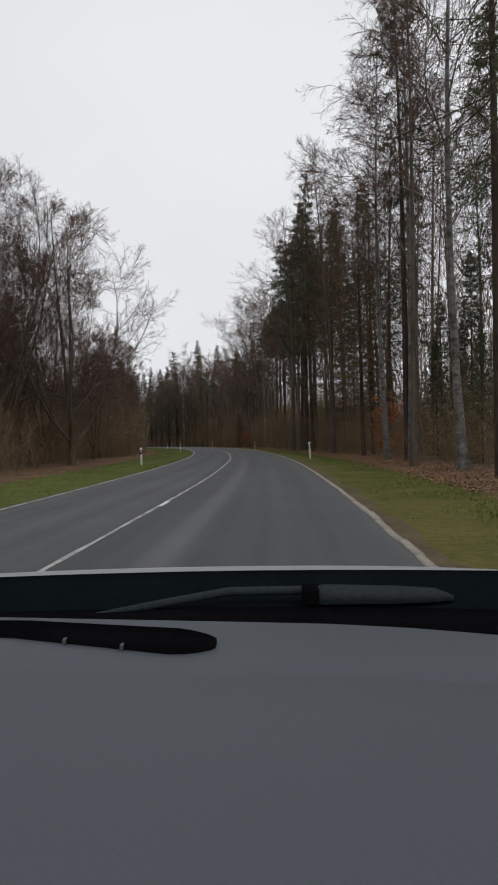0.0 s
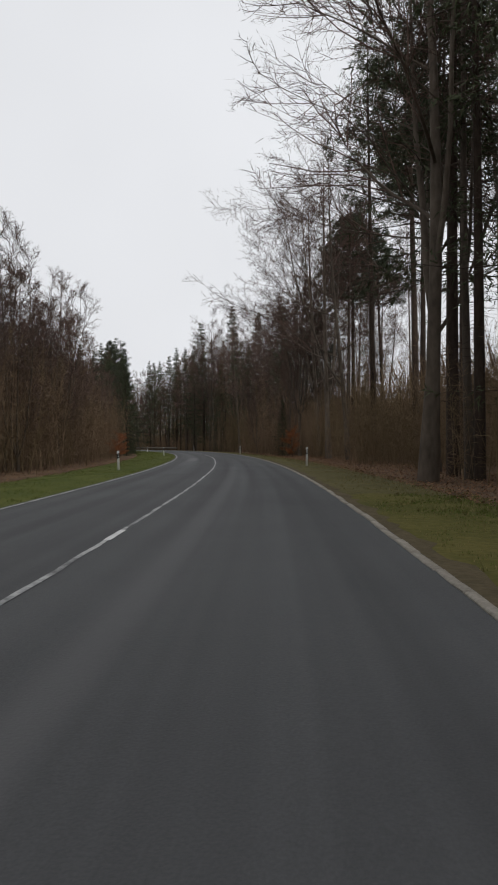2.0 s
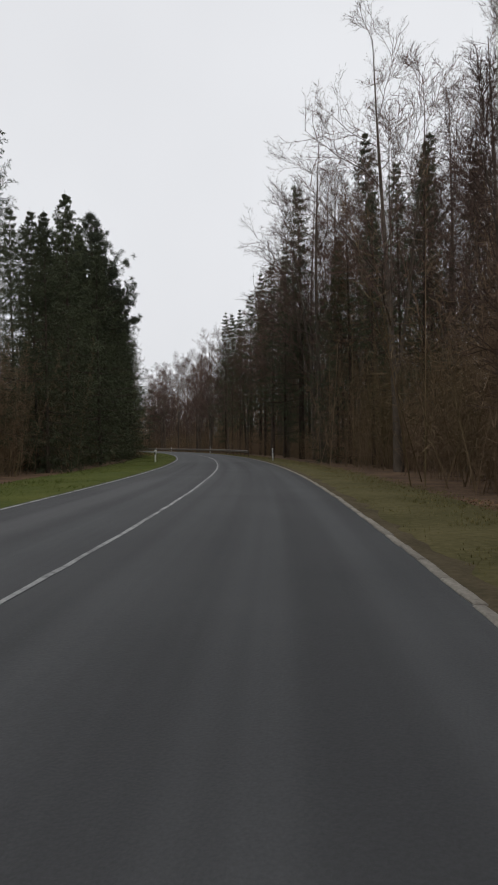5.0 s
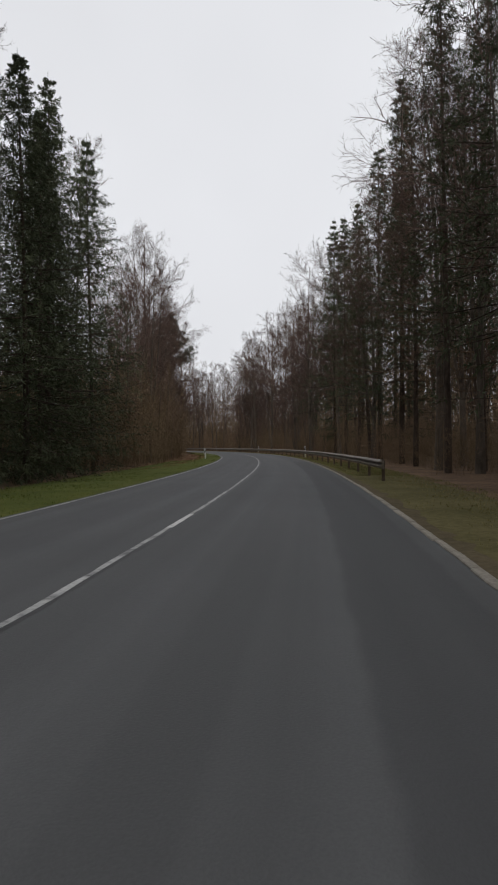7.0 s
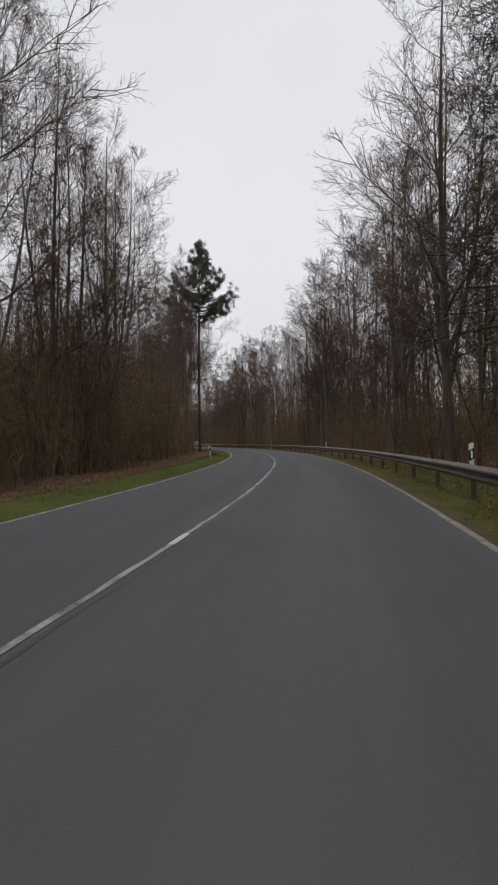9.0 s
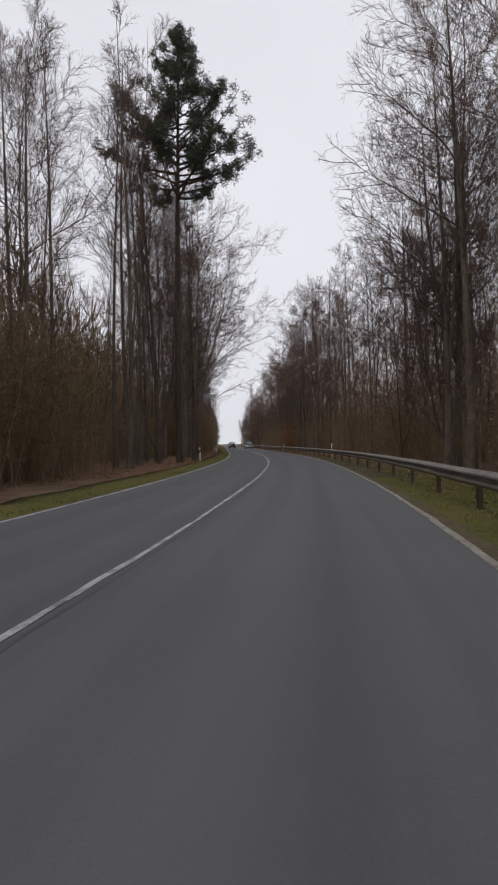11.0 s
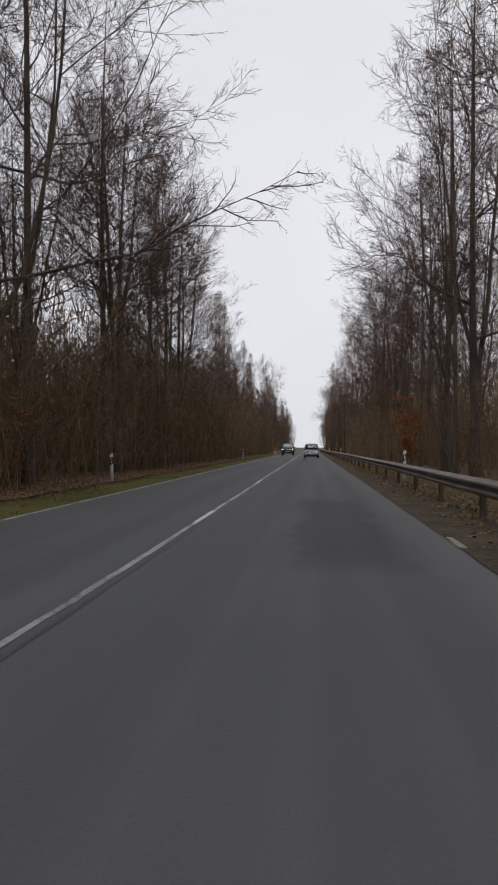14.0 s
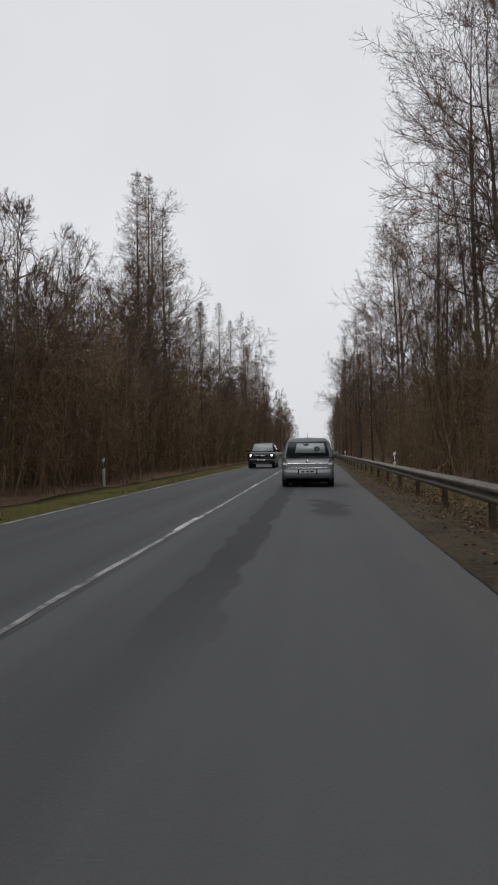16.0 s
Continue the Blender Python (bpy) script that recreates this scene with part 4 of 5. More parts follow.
plant("round", 50.5, -11.6, 18.5, 90, 2, 0.0, 1.12)
plant("round", 55.5, -14.8, 17, 200, 0)
plant("beech", 455, 9.8, 25, 140, 0)
plant("beech", 431, -9.0, 22, 40, 1)
plant("beech", 440, -11.0, 22, 240, 3, 0.0, 0.85)
plant("beech", 463, 10.4, 23, 20, 3, 0.0, 0.9)
plant("full_spruce", 128.5, 8.4, 6.5, 70, 0)
plant("full_spruce", 186, 9.4, 17, 10, 1)
plant("beech", 191, 9.2, 27, 30, 3, 0.0, 1.05)
plant("spruce", 203.5, 9.6, 29, 50, 1, 0.0, 1.15)
plant("beech", 195, 11.0, 26, 250, 2, 0.0, 1.1)
plant("beech", 200, 10.2, 26.0, 60, 3)
plant("spruce", 212, 9.2, 25, 60, 0)
plant("beech", 273, -10.4, 21.0, 20, 2, 0.0, 0.85)
plant("beech", 279, -9.2, 19, 60, 1)
plant("spreading", 88, 10.8, 26.5, 10, 0)
plant("beech", 77, 7.8, 26, 120, 1, 0.0, 1.22)
plant("slim", 70, 10.4, 27, 40, 1)
plant("spruce", 245, 10.4, 27, 200, 1)
plant("beech", 244, 9.6, 21, 200, 2)
plant("beech", 258, -11.0, 19, 100, 1, 0.0, 0.9)
plant("wide", 123, 11.3, 26, 100, 1, 0.0, 1.05)
plant("beech", 111, 9.8, 26, 40, 2)
plant("birch", 77, -13.0, 15, 10, 1)
plant("birch", 81, -13.5, 14, 200, 0)
plant("full_spruce", 152, -9.6, 15.5, 0, 0)
plant("spruce", 167.5, -11.3, 19.3, 90, 3)
plant("spruce", 163, -12.2, 17.0, 10, 0)
plant("pine", 159, -10.4, 17.5, 10, 1)
plant("spreading", 367, -7.3, 27, 60, 0, 0.0, 0.82)
plant("wide", 376, -8.5, 29, 20, 1)
plant("slim", 362.5, -9.7, 28, 120, 2)
plant("wide", 399, -10.0, 25, 250, 1)
plant("beech", 384.5, -9.1, 27, 310, 2)
plant("beech", 412, -9.6, 25.5, 30, 0)
plant("beech", 418, -10.6, 25, 130, 3)
plant("beech", 425, -10.4, 23.5, 230, 4)
plant("beech", 409, 9.8, 26, 70, 2)
plant("beech", 416, 9.6, 25, 170, 0)
plant("spruce", 236, 10.2, 28, 70, 0)
plant("larch", 491, -14.2, 28.5, 0, 0)
plant("larch", 495.5, -14.7, 29.8, 90, 1)
plant("larch", 501, -14.0, 28.5, 20, 0)
plant("larch", 558, -16.0, 30.5, 30, 0)
plant("larch", 564, -15.0, 28.0, 130, 1)
plant("larch", 577, 8.2, 26.5, 130, 1)
kind_of_tree("lone_pine", "pine_tree", "tall pine with a ragged dark crown beside the road", pine(231, 31.5, 0.60, 7.2, 78, 0.0, 75, 1.0), DARK_BARK, PINE_NEEDLES, 31.5)
plant("lone_pine", 343, -6.3, 31.5, 0, 0, 0.0, 0.85)
plant("slim", 350, -5.9, 24, 210, 0)
plant("slim", 340, -8.6, 24, 30, 1)
plant("slim", 347, -10.0, 23, 130, 3)
plant("slim", 337, -9.6, 24, 230, 2)
plant("young", 350, -9.0, 19, 20, 1)
plant("lone_pine", 197, -11.0, 23.0, 90, 0, 0.0, 0.9)
plant("lone_pine", 201, -10.0, 20.0, 190, 0, 0.0, 0.9)
plant("birch", 352, -7.0, 22, 0, 1)


# ---- undergrowth and the deep forest ----
def shrub_cloud(seed, stems, h, spread, twigs, thick=0.017, lean=0.26):
    rng = np.random.RandomState(seed)
    w = Wood()
    az = rng.uniform(0, 6.28, stems)
    r = spread * np.sqrt(rng.uniform(0, 1, stems))
    b = np.stack([np.cos(az) * r, np.sin(az) * r, np.zeros(stems)], -1)
    hh = h * rng.uniform(0.55, 1.0, stems)
    t = b + np.stack([rng.normal(0, lean, stems) * hh, rng.normal(0, lean, stems) * hh, hh], -1)
    w.cones(b, t, 0.0021 * h)
    n = stems * twigs
    k = rng.randint(0, stems, n)
    f = rng.uniform(0.05, 0.92, (n, 1)) ** 0.85
    tb = b[k] + (t[k] - b[k]) * f
    tt = tb + unit(rng.normal(0, 0.8, (n, 3)) + np.array([0, 0, 0.35])) * rng.uniform(0.2, 0.95, (n, 1)) * min(1.2, h / 4) * (1.2 - 0.85 * f)
    w.slivers(tb, tt, thick * rng.uniform(0.6, 1.2, n), rng)
    return np.concatenate(w.v), np.concatenate(w.t)


def thicket(name, placings, material, label, category):
    """One mesh of many copies; placings are rows of s, side, size, turn."""
    vs, ts, n = [], [], 0
    for i, (s, side, size, turn) in enumerate(placings):
        # past a certain size a taller growth, not a blown-up one
        v, t = (SHRUBS if size < 1.3 else TALL)[i % 6]
        size = size if size < 1.3 else size * 0.5
        c, q = math.cos(turn), math.sin(turn)
        p = np.stack([v[:, 0] * c - v[:, 1] * q, v[:, 0] * q + v[:, 1] * c, v[:, 2]], -1) * size + np.array(at(s, side, -0.25))
        vs.append(p)
        ts.append(t + n)
        n += len(v)
    ob = part(name, tri_mesh(name, np.concatenate(vs), np.concatenate(ts), False), material)
    return tagged(ob, label, category, kind="stuff")


SHRUBS = [shrub_cloud(300 + i, 12, 4.2, 1.5, 42, 0.0085) for i in range(6)]
TALL = [shrub_cloud(320 + i, 9, 8.5, 1.9, 104, 0.0105, 0.20) for i in range(6)]


def shrub_rows(seed, zones):
    rng = np.random.RandomState(seed)
    out = []
    for s0, s1, near, far, count, low, high in zones:
        for _ in range(count):
            out.append((rng.uniform(s0, s1), rng.uniform(near, far), 0, rng.uniform(0, 6.28)))
            # taller and lower stretches follow one another
            s_, d_ = out[-1][:2]
            drift = 0.5 + 0.28 * math.sin(s_ * 0.31 + seed) + 0.22 * math.sin(s_ * 0.83 + d_)
            out[-1] = (s_, d_, low + (high - low) * min(1.15, 1.2 * drift * rng.beta(1.6, 1.2) + 0.12), out[-1][3])
    return out


thicket("undergrowth", shrub_rows(41, [
    (24, 62, 9.8, 17, 85, 0.5, 1.25), (62, 92, 9.2, 17, 85, 0.7, 1.7), (92, 135, 9.6, 22, 260, 0.9, 2.0), (125, 185, 8.6, 16, 200, 1.0, 2.8), (185, 255, 9.0, 16, 150, 0.6, 1.3),
    (250, 430, 8.8, 17, 310, 0.8, 2.2), (430, 500, 8.6, 15, 140, 1.2, 2.5), (500, 760, 9.0, 16, 120, 1.4, 2.6)]), BRUSH, "dense brown leafless undergrowth between the trunks", "undergrowth")
thicket("undergrowth", shrub_rows(42, [
    (32, 78, -20, -12.5, 130, 0.9, 2.0), (74, 190, -18, -10.8, 380, 1.4, 2.5), (188, 245, -16, -9.5, 80, 0.5, 1.2),
    (228, 330, -15, -8.8, 330, 1.2, 2.9), (330, 405, -24, -10.5, 210, 0.8, 2.0), (376, 402, -12, -7.6, 70, 1.3, 2.2), (400, 530, -14.5, -7.6, 400, 1.5, 2.7), (530, 760, -15, -8.6, 130, 1.4, 2.6)]), BRUSH, "dense brown leafless brush at the forest edge", "undergrowth")


def deep_forest(seed, count, sign, s0, s1, near, top):
    """Crossing stems and boughs far back between the trees."""
    rng = np.random.RandomState(seed)
    w = Wood()
    s = rng.uniform(s0, s1, count)
    side = sign * (near + 30 * rng.beta(1.1, 2.0, count))
    z = top * rng.beta(1.0, 1.7, count)
    b = many(s, side, z - 0.5)
    t = b + unit(rng.normal(0, 0.45, (count, 3)) + np.array([0, 0, 1.0])) * rng.uniform(0.9, 3.6, (count, 1))
    w.slivers(b, t, rng.uniform(0.02, 0.075, count), rng)
    n = int((s1 - s0) * 0.8)
    ts = rng.uniform(s0, s1, n)
    tb = many(ts, sign * (near + 26 * rng.uniform(0, 1, n)), np.full(n, -0.4))
    w.cones(tb, tb + np.stack([rng.normal(0, 0.5, n), rng.normal(0, 0.5, n), rng.uniform(0.8, 1.25, n) * top], -1), rng.uniform(0.10, 0.20, n))
    return w.mesh("deep_forest")


for seed, count, sign, s0, s1, near, top in ((61, 17000, 1, 10, 95, 17, 20), (65, 26000, 1, 95, 185, 15, 8), (66, 115000, 1, 185, 760, 17, 20), (62, 60000, -1, 20, 330, 20, 14), (63, 60000, -1, 325, 420, 14, 15), (64, 60000, -1, 420, 760, 14, 15)):
    deep = part("deep_forest", deep_forest(seed, count, sign, s0, s1, near, top), BRUSH)
    tagged(deep, "murky brown stems and boughs deep in the forest", "forest", kind="stuff")


def far_forest(seed, sign, s0, s1, near, depth):
    """The rest of the forest behind: plain stems with brush between them, closing the view low down."""
    rng = np.random.RandomState(seed)
    w = Wood()
    n = int((s1 - s0) * 1.8)
    b = many(rng.uniform(s0, s1, n), sign * (near + depth * rng.uniform(0, 1, n)), np.full(n, -0.4))
    w.cones(b, b + np.stack([rng.normal(0, 0.6, n), rng.normal(0, 0.6, n), rng.uniform(14, 24, n)], -1), rng.uniform(0.10, 0.22, n))
    n = int((s1 - s0) * 62)
    z = 9.0 * rng.beta(0.9, 1.9, n)
    b = many(rng.uniform(s0, s1, n), sign * (near + depth * rng.uniform(0, 1, n)), z - 0.5)
    w.slivers(b, b + unit(rng.normal(0, 0.6, (n, 3)) + np.array([0, 0, 0.8])) * rng.uniform(1.2, 4.0, (n, 1)), rng.uniform(0.04, 0.13, n), rng)
    return w.mesh("far_forest")


for seed, sign, s0, s1, near, depth in ((71, 1, 0, 720, 34, 60), (72, -1, 10, 330, 34, 50), (73, -1, 320, 700, 26, 60)):
    deep = part("far_forest", far_forest(seed, sign, s0, s1, near, depth), BRUSH)
    tagged(deep, "brown stems and brush far back in the forest", "forest", kind="stuff")


def leafy_bush(seed, h):
    """A small beech that has kept its withered leaves."""
    rng = np.random.RandomState(seed)
    stem, leaf = Wood(), Wood()
    root = new("beech_sapling")
    line = trunk_line(rng, h, 0.1)
    stem.tube(line, 0.03 * np.linspace(1, 0.2, 8), 5)
    tips = []
    for i in range(26):
        p0 = along(line, np.array([rng.uniform(0.15, 0.95)]))[0]
        az = rng.uniform(0, 6.28)
        t = p0 + np.array([math.cos(az), math.sin(az), rng.uniform(0.1, 0.7)]) * rng.uniform(0.4, 1.3)
        stem.cones([p0], [t], 0.012)
        tips.append((p0, t))
    n = 2400
    k = rng.randint(0, 26, n)
    a = np.array([t[0] for t in tips])[k]
    b = np.array([t[1] for t in tips])[k]
    p = a + (b - a) * rng.uniform(0.2, 1.05, (n, 1)) + rng.normal(0, 0.09, (n, 3))
    leaf.slivers(p, p + rng.normal(0, 0.07, (n, 3)), rng.uniform(0.03, 0.055, n), rng)
    part("stem", stem.mesh("stem"), BARK, root)
    part("foliage", leaf.mesh("foliage"), RUST_LEAVES, root, "withered rust-brown leaves")
    return tagged(root, "young beech with withered rust-red leaves", "bush", group="withered beech saplings")


for i, (s, side, h) in enumerate(((421, 8.4, 5.0), (418.5, 8.0, 3.6), (43, 10.0, 4.2), (122, 8.4, 2.6), (141, -10.2, 3.0), (131, -10.0, 2.6), (388, -9.4, 2.8), (396, -8.6, 2.2))):
    leafy_bush(700 + i, h).matrix_basis = pose(*at(s, side, -0.25), 0, 0, i * 70)


# ---- delineator posts ----
def post_ring(z, grow=0.0, tilt=0.0):
    base = [(-0.06, -0.035), (-0.045, -0.05), (0.045, -0.05), (0.06, -0.035), (0.022, 0.055), (-0.022, 0.055)]
    return [(x * (1 + grow), y * (1 + grow), z + tilt * x) for x, y in base]


def delineator(dots):
    """A white plastic roadside post with a slanted black band and its reflectors."""
    root = new("delineator_post")
    part("post_body", loft([post_ring(-0.25), post_ring(0.55), post_ring(0.98, 0, 0.25), post_ring(1.0, -0.12, 0.25)]), POST_WHITE, root)
    part("band", loft([post_ring(0.62, 0.04, 0.5), post_ring(0.87, 0.04, 0.5)]), POST_BLACK, root, "slanted black band")
    if dots:
        for z in (0.70, 0.79):
            part("reflector", disc(0.0, -0.056, z, 0.022, 0.012, "y", 12), REFLECTOR, root, "round white reflector")
    else:
        part("reflector", box(-0.022, 0.022, -0.062, -0.050, 0.66, 0.83, 0.004), REFLECTOR, root, "upright white reflector")
    return tagged(root, "white plastic delineator post with a black band", "roadside post", group="delineator posts")


right_posts = [(41.5, 4.9, 0), (91.2, 5.1, 0), (140.5, 5.0, 0), (191.5, 4.95, 0), (257, 5.25, 0.12), (302, 5.25, 0.12), (347.8, 5.1, 0.12), (401, 5.3, 0.12), (457, 5.3, 0.12), (507, 5.3, 0.1)]
left_posts = [(38.5, -4.9), (88.5, -4.85), (136, -4.7), (188, -4.75), (251.5, -4.75), (292, -4.65), (344.6, -4.95), (398.0, -5.20), (453.8, -6.10), (495, -4.5), (545, -4.5)]
rng = np.random.RandomState(51)
first_right = delineator(False)
first_left = delineator(True)
for i, (s, side, up) in enumerate(right_posts):
    m = stand(s, side, -0.04 + up, rng.uniform(-6, 6), rng.uniform(-2, 2)) @ pose(0, 0, 0, 0, rng.uniform(-3, 2), 0)
    if i == 0:
        first_right.matrix_basis = m
    else:
        copy_thing(first_right, m)
for i, (s, side) in enumerate(left_posts):
    m = stand(s, side, -0.05, rng.uniform(-6, 6), rng.uniform(-2, 2)) @ pose(0, 0, 0, 0, rng.uniform(-4, 0), 0)
    if i == 0:
        first_left.matrix_basis = m
    else:
        copy_thing(first_left, m)

# ---- guard rail ----
RAIL_SIDE, RAIL_START, RAIL_STEP, RAIL_COUNT = 4.72, 211.0, 4.0, 96
# the beam's section: how far it stands towards the road, and its height
WAVE = [(0.020, 0.36), (0.000, 0.375), (-0.085, 0.42), (-0.090, 0.455), (0.005, 0.485), (0.012, 0.515), (0.005, 0.545), (-0.090, 0.575), (-0.085, 0.61), (0.000, 0.655), (0.020, 0.67)]


def beam_mesh():
    outer = [(x, z) for x, z in WAVE]
    inner = [(x + 0.006, z) for x, z in WAVE[::-1]]
    ring = outer + inner
    bm = loft([[(x, y, z) for x, z in ring] for y in (-0.16, 0.0, 2.0, 4.0)])
    for f in bm.faces:
        f.smooth = False
    return bm


def rail_post_mesh():
    bm = box(0.06, 0.16, -0.06, 0.06, -0.75, 0.64, 0.008)
    box(0.02, 0.10, -0.04, 0.04, 0.43, 0.60, 0.004, bm)
    return bm


guard_rail = new("guard_rail")
tagged(guard_rail, "weathered brown-grey steel guard rail on posts beside the road", "guard rail")
beam_data, rail_post_data = None, None
for i in range(RAIL_COUNT):
    s = RAIL_START + i * RAIL_STEP
    a, b = Vector(at(s, RAIL_SIDE)), Vector(at(s + RAIL_STEP, RAIL_SIDE))
    turn = math.degrees(math.atan2(-(b.x - a.x), b.y - a.y))
    if beam_data is None:
        beam = part("beam", beam_mesh(), STEEL, guard_rail)
        upright = part("rail_post", rail_post_mesh(), RUSTY, guard_rail)
        beam_data, rail_post_data = beam.data, upright.data
    else:
        beam = part("beam", beam_data, STEEL, guard_rail)
        upright = part("rail_post", rail_post_data, RUSTY, guard_rail)
    beam.matrix_basis = pose(a.x, a.y, 0.0 + (0.003 if i % 2 else 0), 0, 0, turn) @ pose(0.004 if i % 2 else 0, 0, 0)
    upright.matrix_basis = pose(a.x, a.y, 0.0, 0, 0, turn)
end_cap = loft([[(x - 0.004, -0.17, z) for x, z in WAVE], [(x + 0.05, -0.26, z) for x, z in WAVE], [(0.10, -0.24, z) for x, z in WAVE]], close=False)
part("end_piece", end_cap, STEEL, guard_rail, "rounded end of the beam").matrix_basis = stand(RAIL_START, RAIL_SIDE)


# ---- cars ----
def section(y, half, low, high, shoulder, top_half, n=5):
    """A car body's cross-section with rounded corners, as a ring of points."""
    pts = [(-half * 0.86, low), (-half * 0.98, low + 0.10), (-half, (low + shoulder) / 2), (-half * 0.985, shoulder)]
    pts += [(-top_half * 1.0 - 0.02, high - 0.06), (-top_half + 0.05, high - 0.012), (-top_half * 0.5, high)]
    full = pts + [(0, high + 0.006)] + [(-x, z) for x, z in pts[::-1]]
    return [(x, y, z) for x, z in full]


def wheel(name, x, y, r, width, parent):
    tyre = part(name, disc(x, y, r, r, width, "x", 28, 0.03), RUBBER, parent)
    part("rim", disc(x + (0.006 if x > 0 else -0.006), y, r, r * 0.62, width, "x", 20, 0.01), RIM, tyre, "alloy rim")
    return tyre


def minivan():
    """A compact silver people carrier, seen from behind; the rear bumper is at y = 0 and it points along y."""
    car = new("minivan")
    body = [section(*p) for p in (
        (0.00, 0.74, 0.32, 0.72, 0.62, 0.70), (0.05, 0.81, 0.26, 0.86, 0.74, 0.78), (0.18, 0.84, 0.22, 1.00, 0.90, 0.80),
        (0.60, 0.85, 0.20, 1.02, 0.95, 0.80), (2.90, 0.85, 0.20, 1.00, 0.92, 0.78), (3.50, 0.84, 0.22, 0.92, 0.82, 0.70), (3.95, 0.76, 0.26, 0.74, 0.66, 0.62), (4.04, 0.66, 0.32, 0.62, 0.56, 0.52))]
    part("body", loft(body), SILVER, car)

    def cabin(y, low, high, half_low, half_high):
        return [(-half_low, y, low), (-half_low * 0.985, y, low + (high - low) * 0.3), (-half_high, y, high - 0.10), (-half_high + 0.09, y, high - 0.015), (0, y, high + 0.01), (half_high - 0.09, y, high - 0.015), (half_high, y, high - 0.10), (half_low * 0.985, y, low + (high - low) * 0.3), (half_low, y, low)]
    roof = [cabin(0.13, 0.96, 1.00, 0.79, 0.79), cabin(0.22, 0.96, 1.32, 0.80, 0.72), cabin(0.34, 0.96, 1.55, 0.81, 0.66), cabin(0.62, 0.96, 1.61, 0.81, 0.66), cabin(1.9, 0.96, 1.61, 0.80, 0.66), cabin(2.35, 0.94, 1.52, 0.79, 0.64), cabin(3.0, 0.92, 1.02, 0.77, 0.66)]
    part("roof", loft(roof), SILVER, car)
    # rear window of dark glass; a pale sheet on it paints daylight from the front
    rear = bmesh.new()
    quad = [(-0.70, 0.085, 1.01), (0.70, 0.085, 1.01), (0.61, 0.260, 1.48), (-0.61, 0.260, 1.48)]
    rings = [[(x, y - 0.004, z) for x, y, z in quad], [(x * 0.99, y - 0.018, z) for x, y, z in quad]]
    window = part("rear_window", loft(rings, bm=rear), GLASS_DARK, car)
    pale = [[(x, y - d, z) for x, y, z in ((-0.40, 0.122, 1.115), (0.58, 0.122, 1.115), (0.52, 0.235, 1.415), (-0.34, 0.235, 1.415))] for d in (0.02, 0.024)]
    part("painted_daylight", loft(pale), DAYLIGHT_PANE, window, "pale sheet painted as the daylight seen through the glass")
    for x, z, w, h in ((0.30, 1.24, 0.10, 0.085), (-0.05, 1.375, 0.10, 0.030)):
        shape = [[(x + math.cos(a) * w * k, 0.085 + 0.373 * (z + math.sin(a) * h * k - 1.01) - 0.034 - d, z + math.sin(a) * h * k) for a in np.linspace(0, 6.28, 17)[:-1]] for d, k in ((0, 1), (0.003, 0.97))]
        part("headrest" if h > 0.05 else "inner_mirror", loft(shape), DASH, window, "dark shape seen through the glass")
    part("rear_wiper", box(-0.10, 0.40, 0.078, 0.09, 1.045, 1.065, 0.004), TRIM, window)
    for sx in (-1, 1):
        lamp = [[(sx * x, y, z) for x, y, z in ((0.66, 0.035, 0.78), (0.81, 0.10, 0.79), (0.84, 0.20, 0.90), (0.82, 0.19, 0.97), (0.72, 0.09, 0.95))], [(sx * x, y - 0.02, z) for x, y, z in ((0.67, 0.035, 0.785), (0.80, 0.10, 0.795), (0.83, 0.19, 0.90), (0.81, 0.18, 0.96), (0.73, 0.09, 0.945))]]
        tail = part("tail_lamp", loft(lamp), TAIL_RED, car, "red tail lamp")
        part("lamp_lens", box(sx * 0.725 - 0.075, sx * 0.725 + 0.075, 0.0, 0.05, 0.725, 0.785, 0.012), REFLECTOR, tail, "pale reversing lens")
        part("side_window", loft([[(sx * 0.80, 0.5, 1.04), (sx * 0.79, 2.6, 1.02), (sx * 0.685, 2.1, 1.46), (sx * 0.685, 0.62, 1.48)], [(sx * 0.815, 0.5, 1.04), (sx * 0.805, 2.6, 1.02), (sx * 0.70, 2.1, 1.46), (sx * 0.70, 0.62, 1.48)]]), GLASS_DARK, car)
        part("mirror", box(sx * 0.98 - 0.09, sx * 0.98 + 0.09, 2.45, 2.56, 1.00, 1.14, 0.03), SILVER, car)
        for y in (0.72, 3.2):
            wheel("wheel", sx * 0.745, y, 0.305, 0.20, car)
    part("bumper", loft([section(y, h, 0.30, 0.60, 0.52, h - 0.04) for y, h in ((-0.06, 0.74), (-0.045, 0.79), (0.03, 0.835), (0.2, 0.85))]), SILVER, car)
    part("bumper_skirt", box(-0.70, 0.70, -0.035, 0.3, 0.24, 0.325, 0.03), TRIM, car, "dark lower edge of the bumper")
    part("chrome_strip", box(-0.64, 0.64, -0.012, 0.03, 0.755, 0.780, 0.006), CHROME, car)
    part("bumper_strip", box(-0.62, 0.62, -0.070, -0.03, 0.615, 0.635, 0.006), CHROME, car, "thin bright strip along the bumper")
    part("plate_recess", box(-0.31, 0.31, -0.066, -0.03, 0.435, 0.595, 0.01), TRIM, car, "dark recess round the plate")
    part("emblem", disc(0, 0.012, 0.835, 0.055, 0.05, "y", 20, 0.01), CHROME, car, "round chrome badge")
    plate = part("number_plate", box(-0.27, 0.27, -0.076, -0.062, 0.455, 0.575, 0.004), PLATE, car)
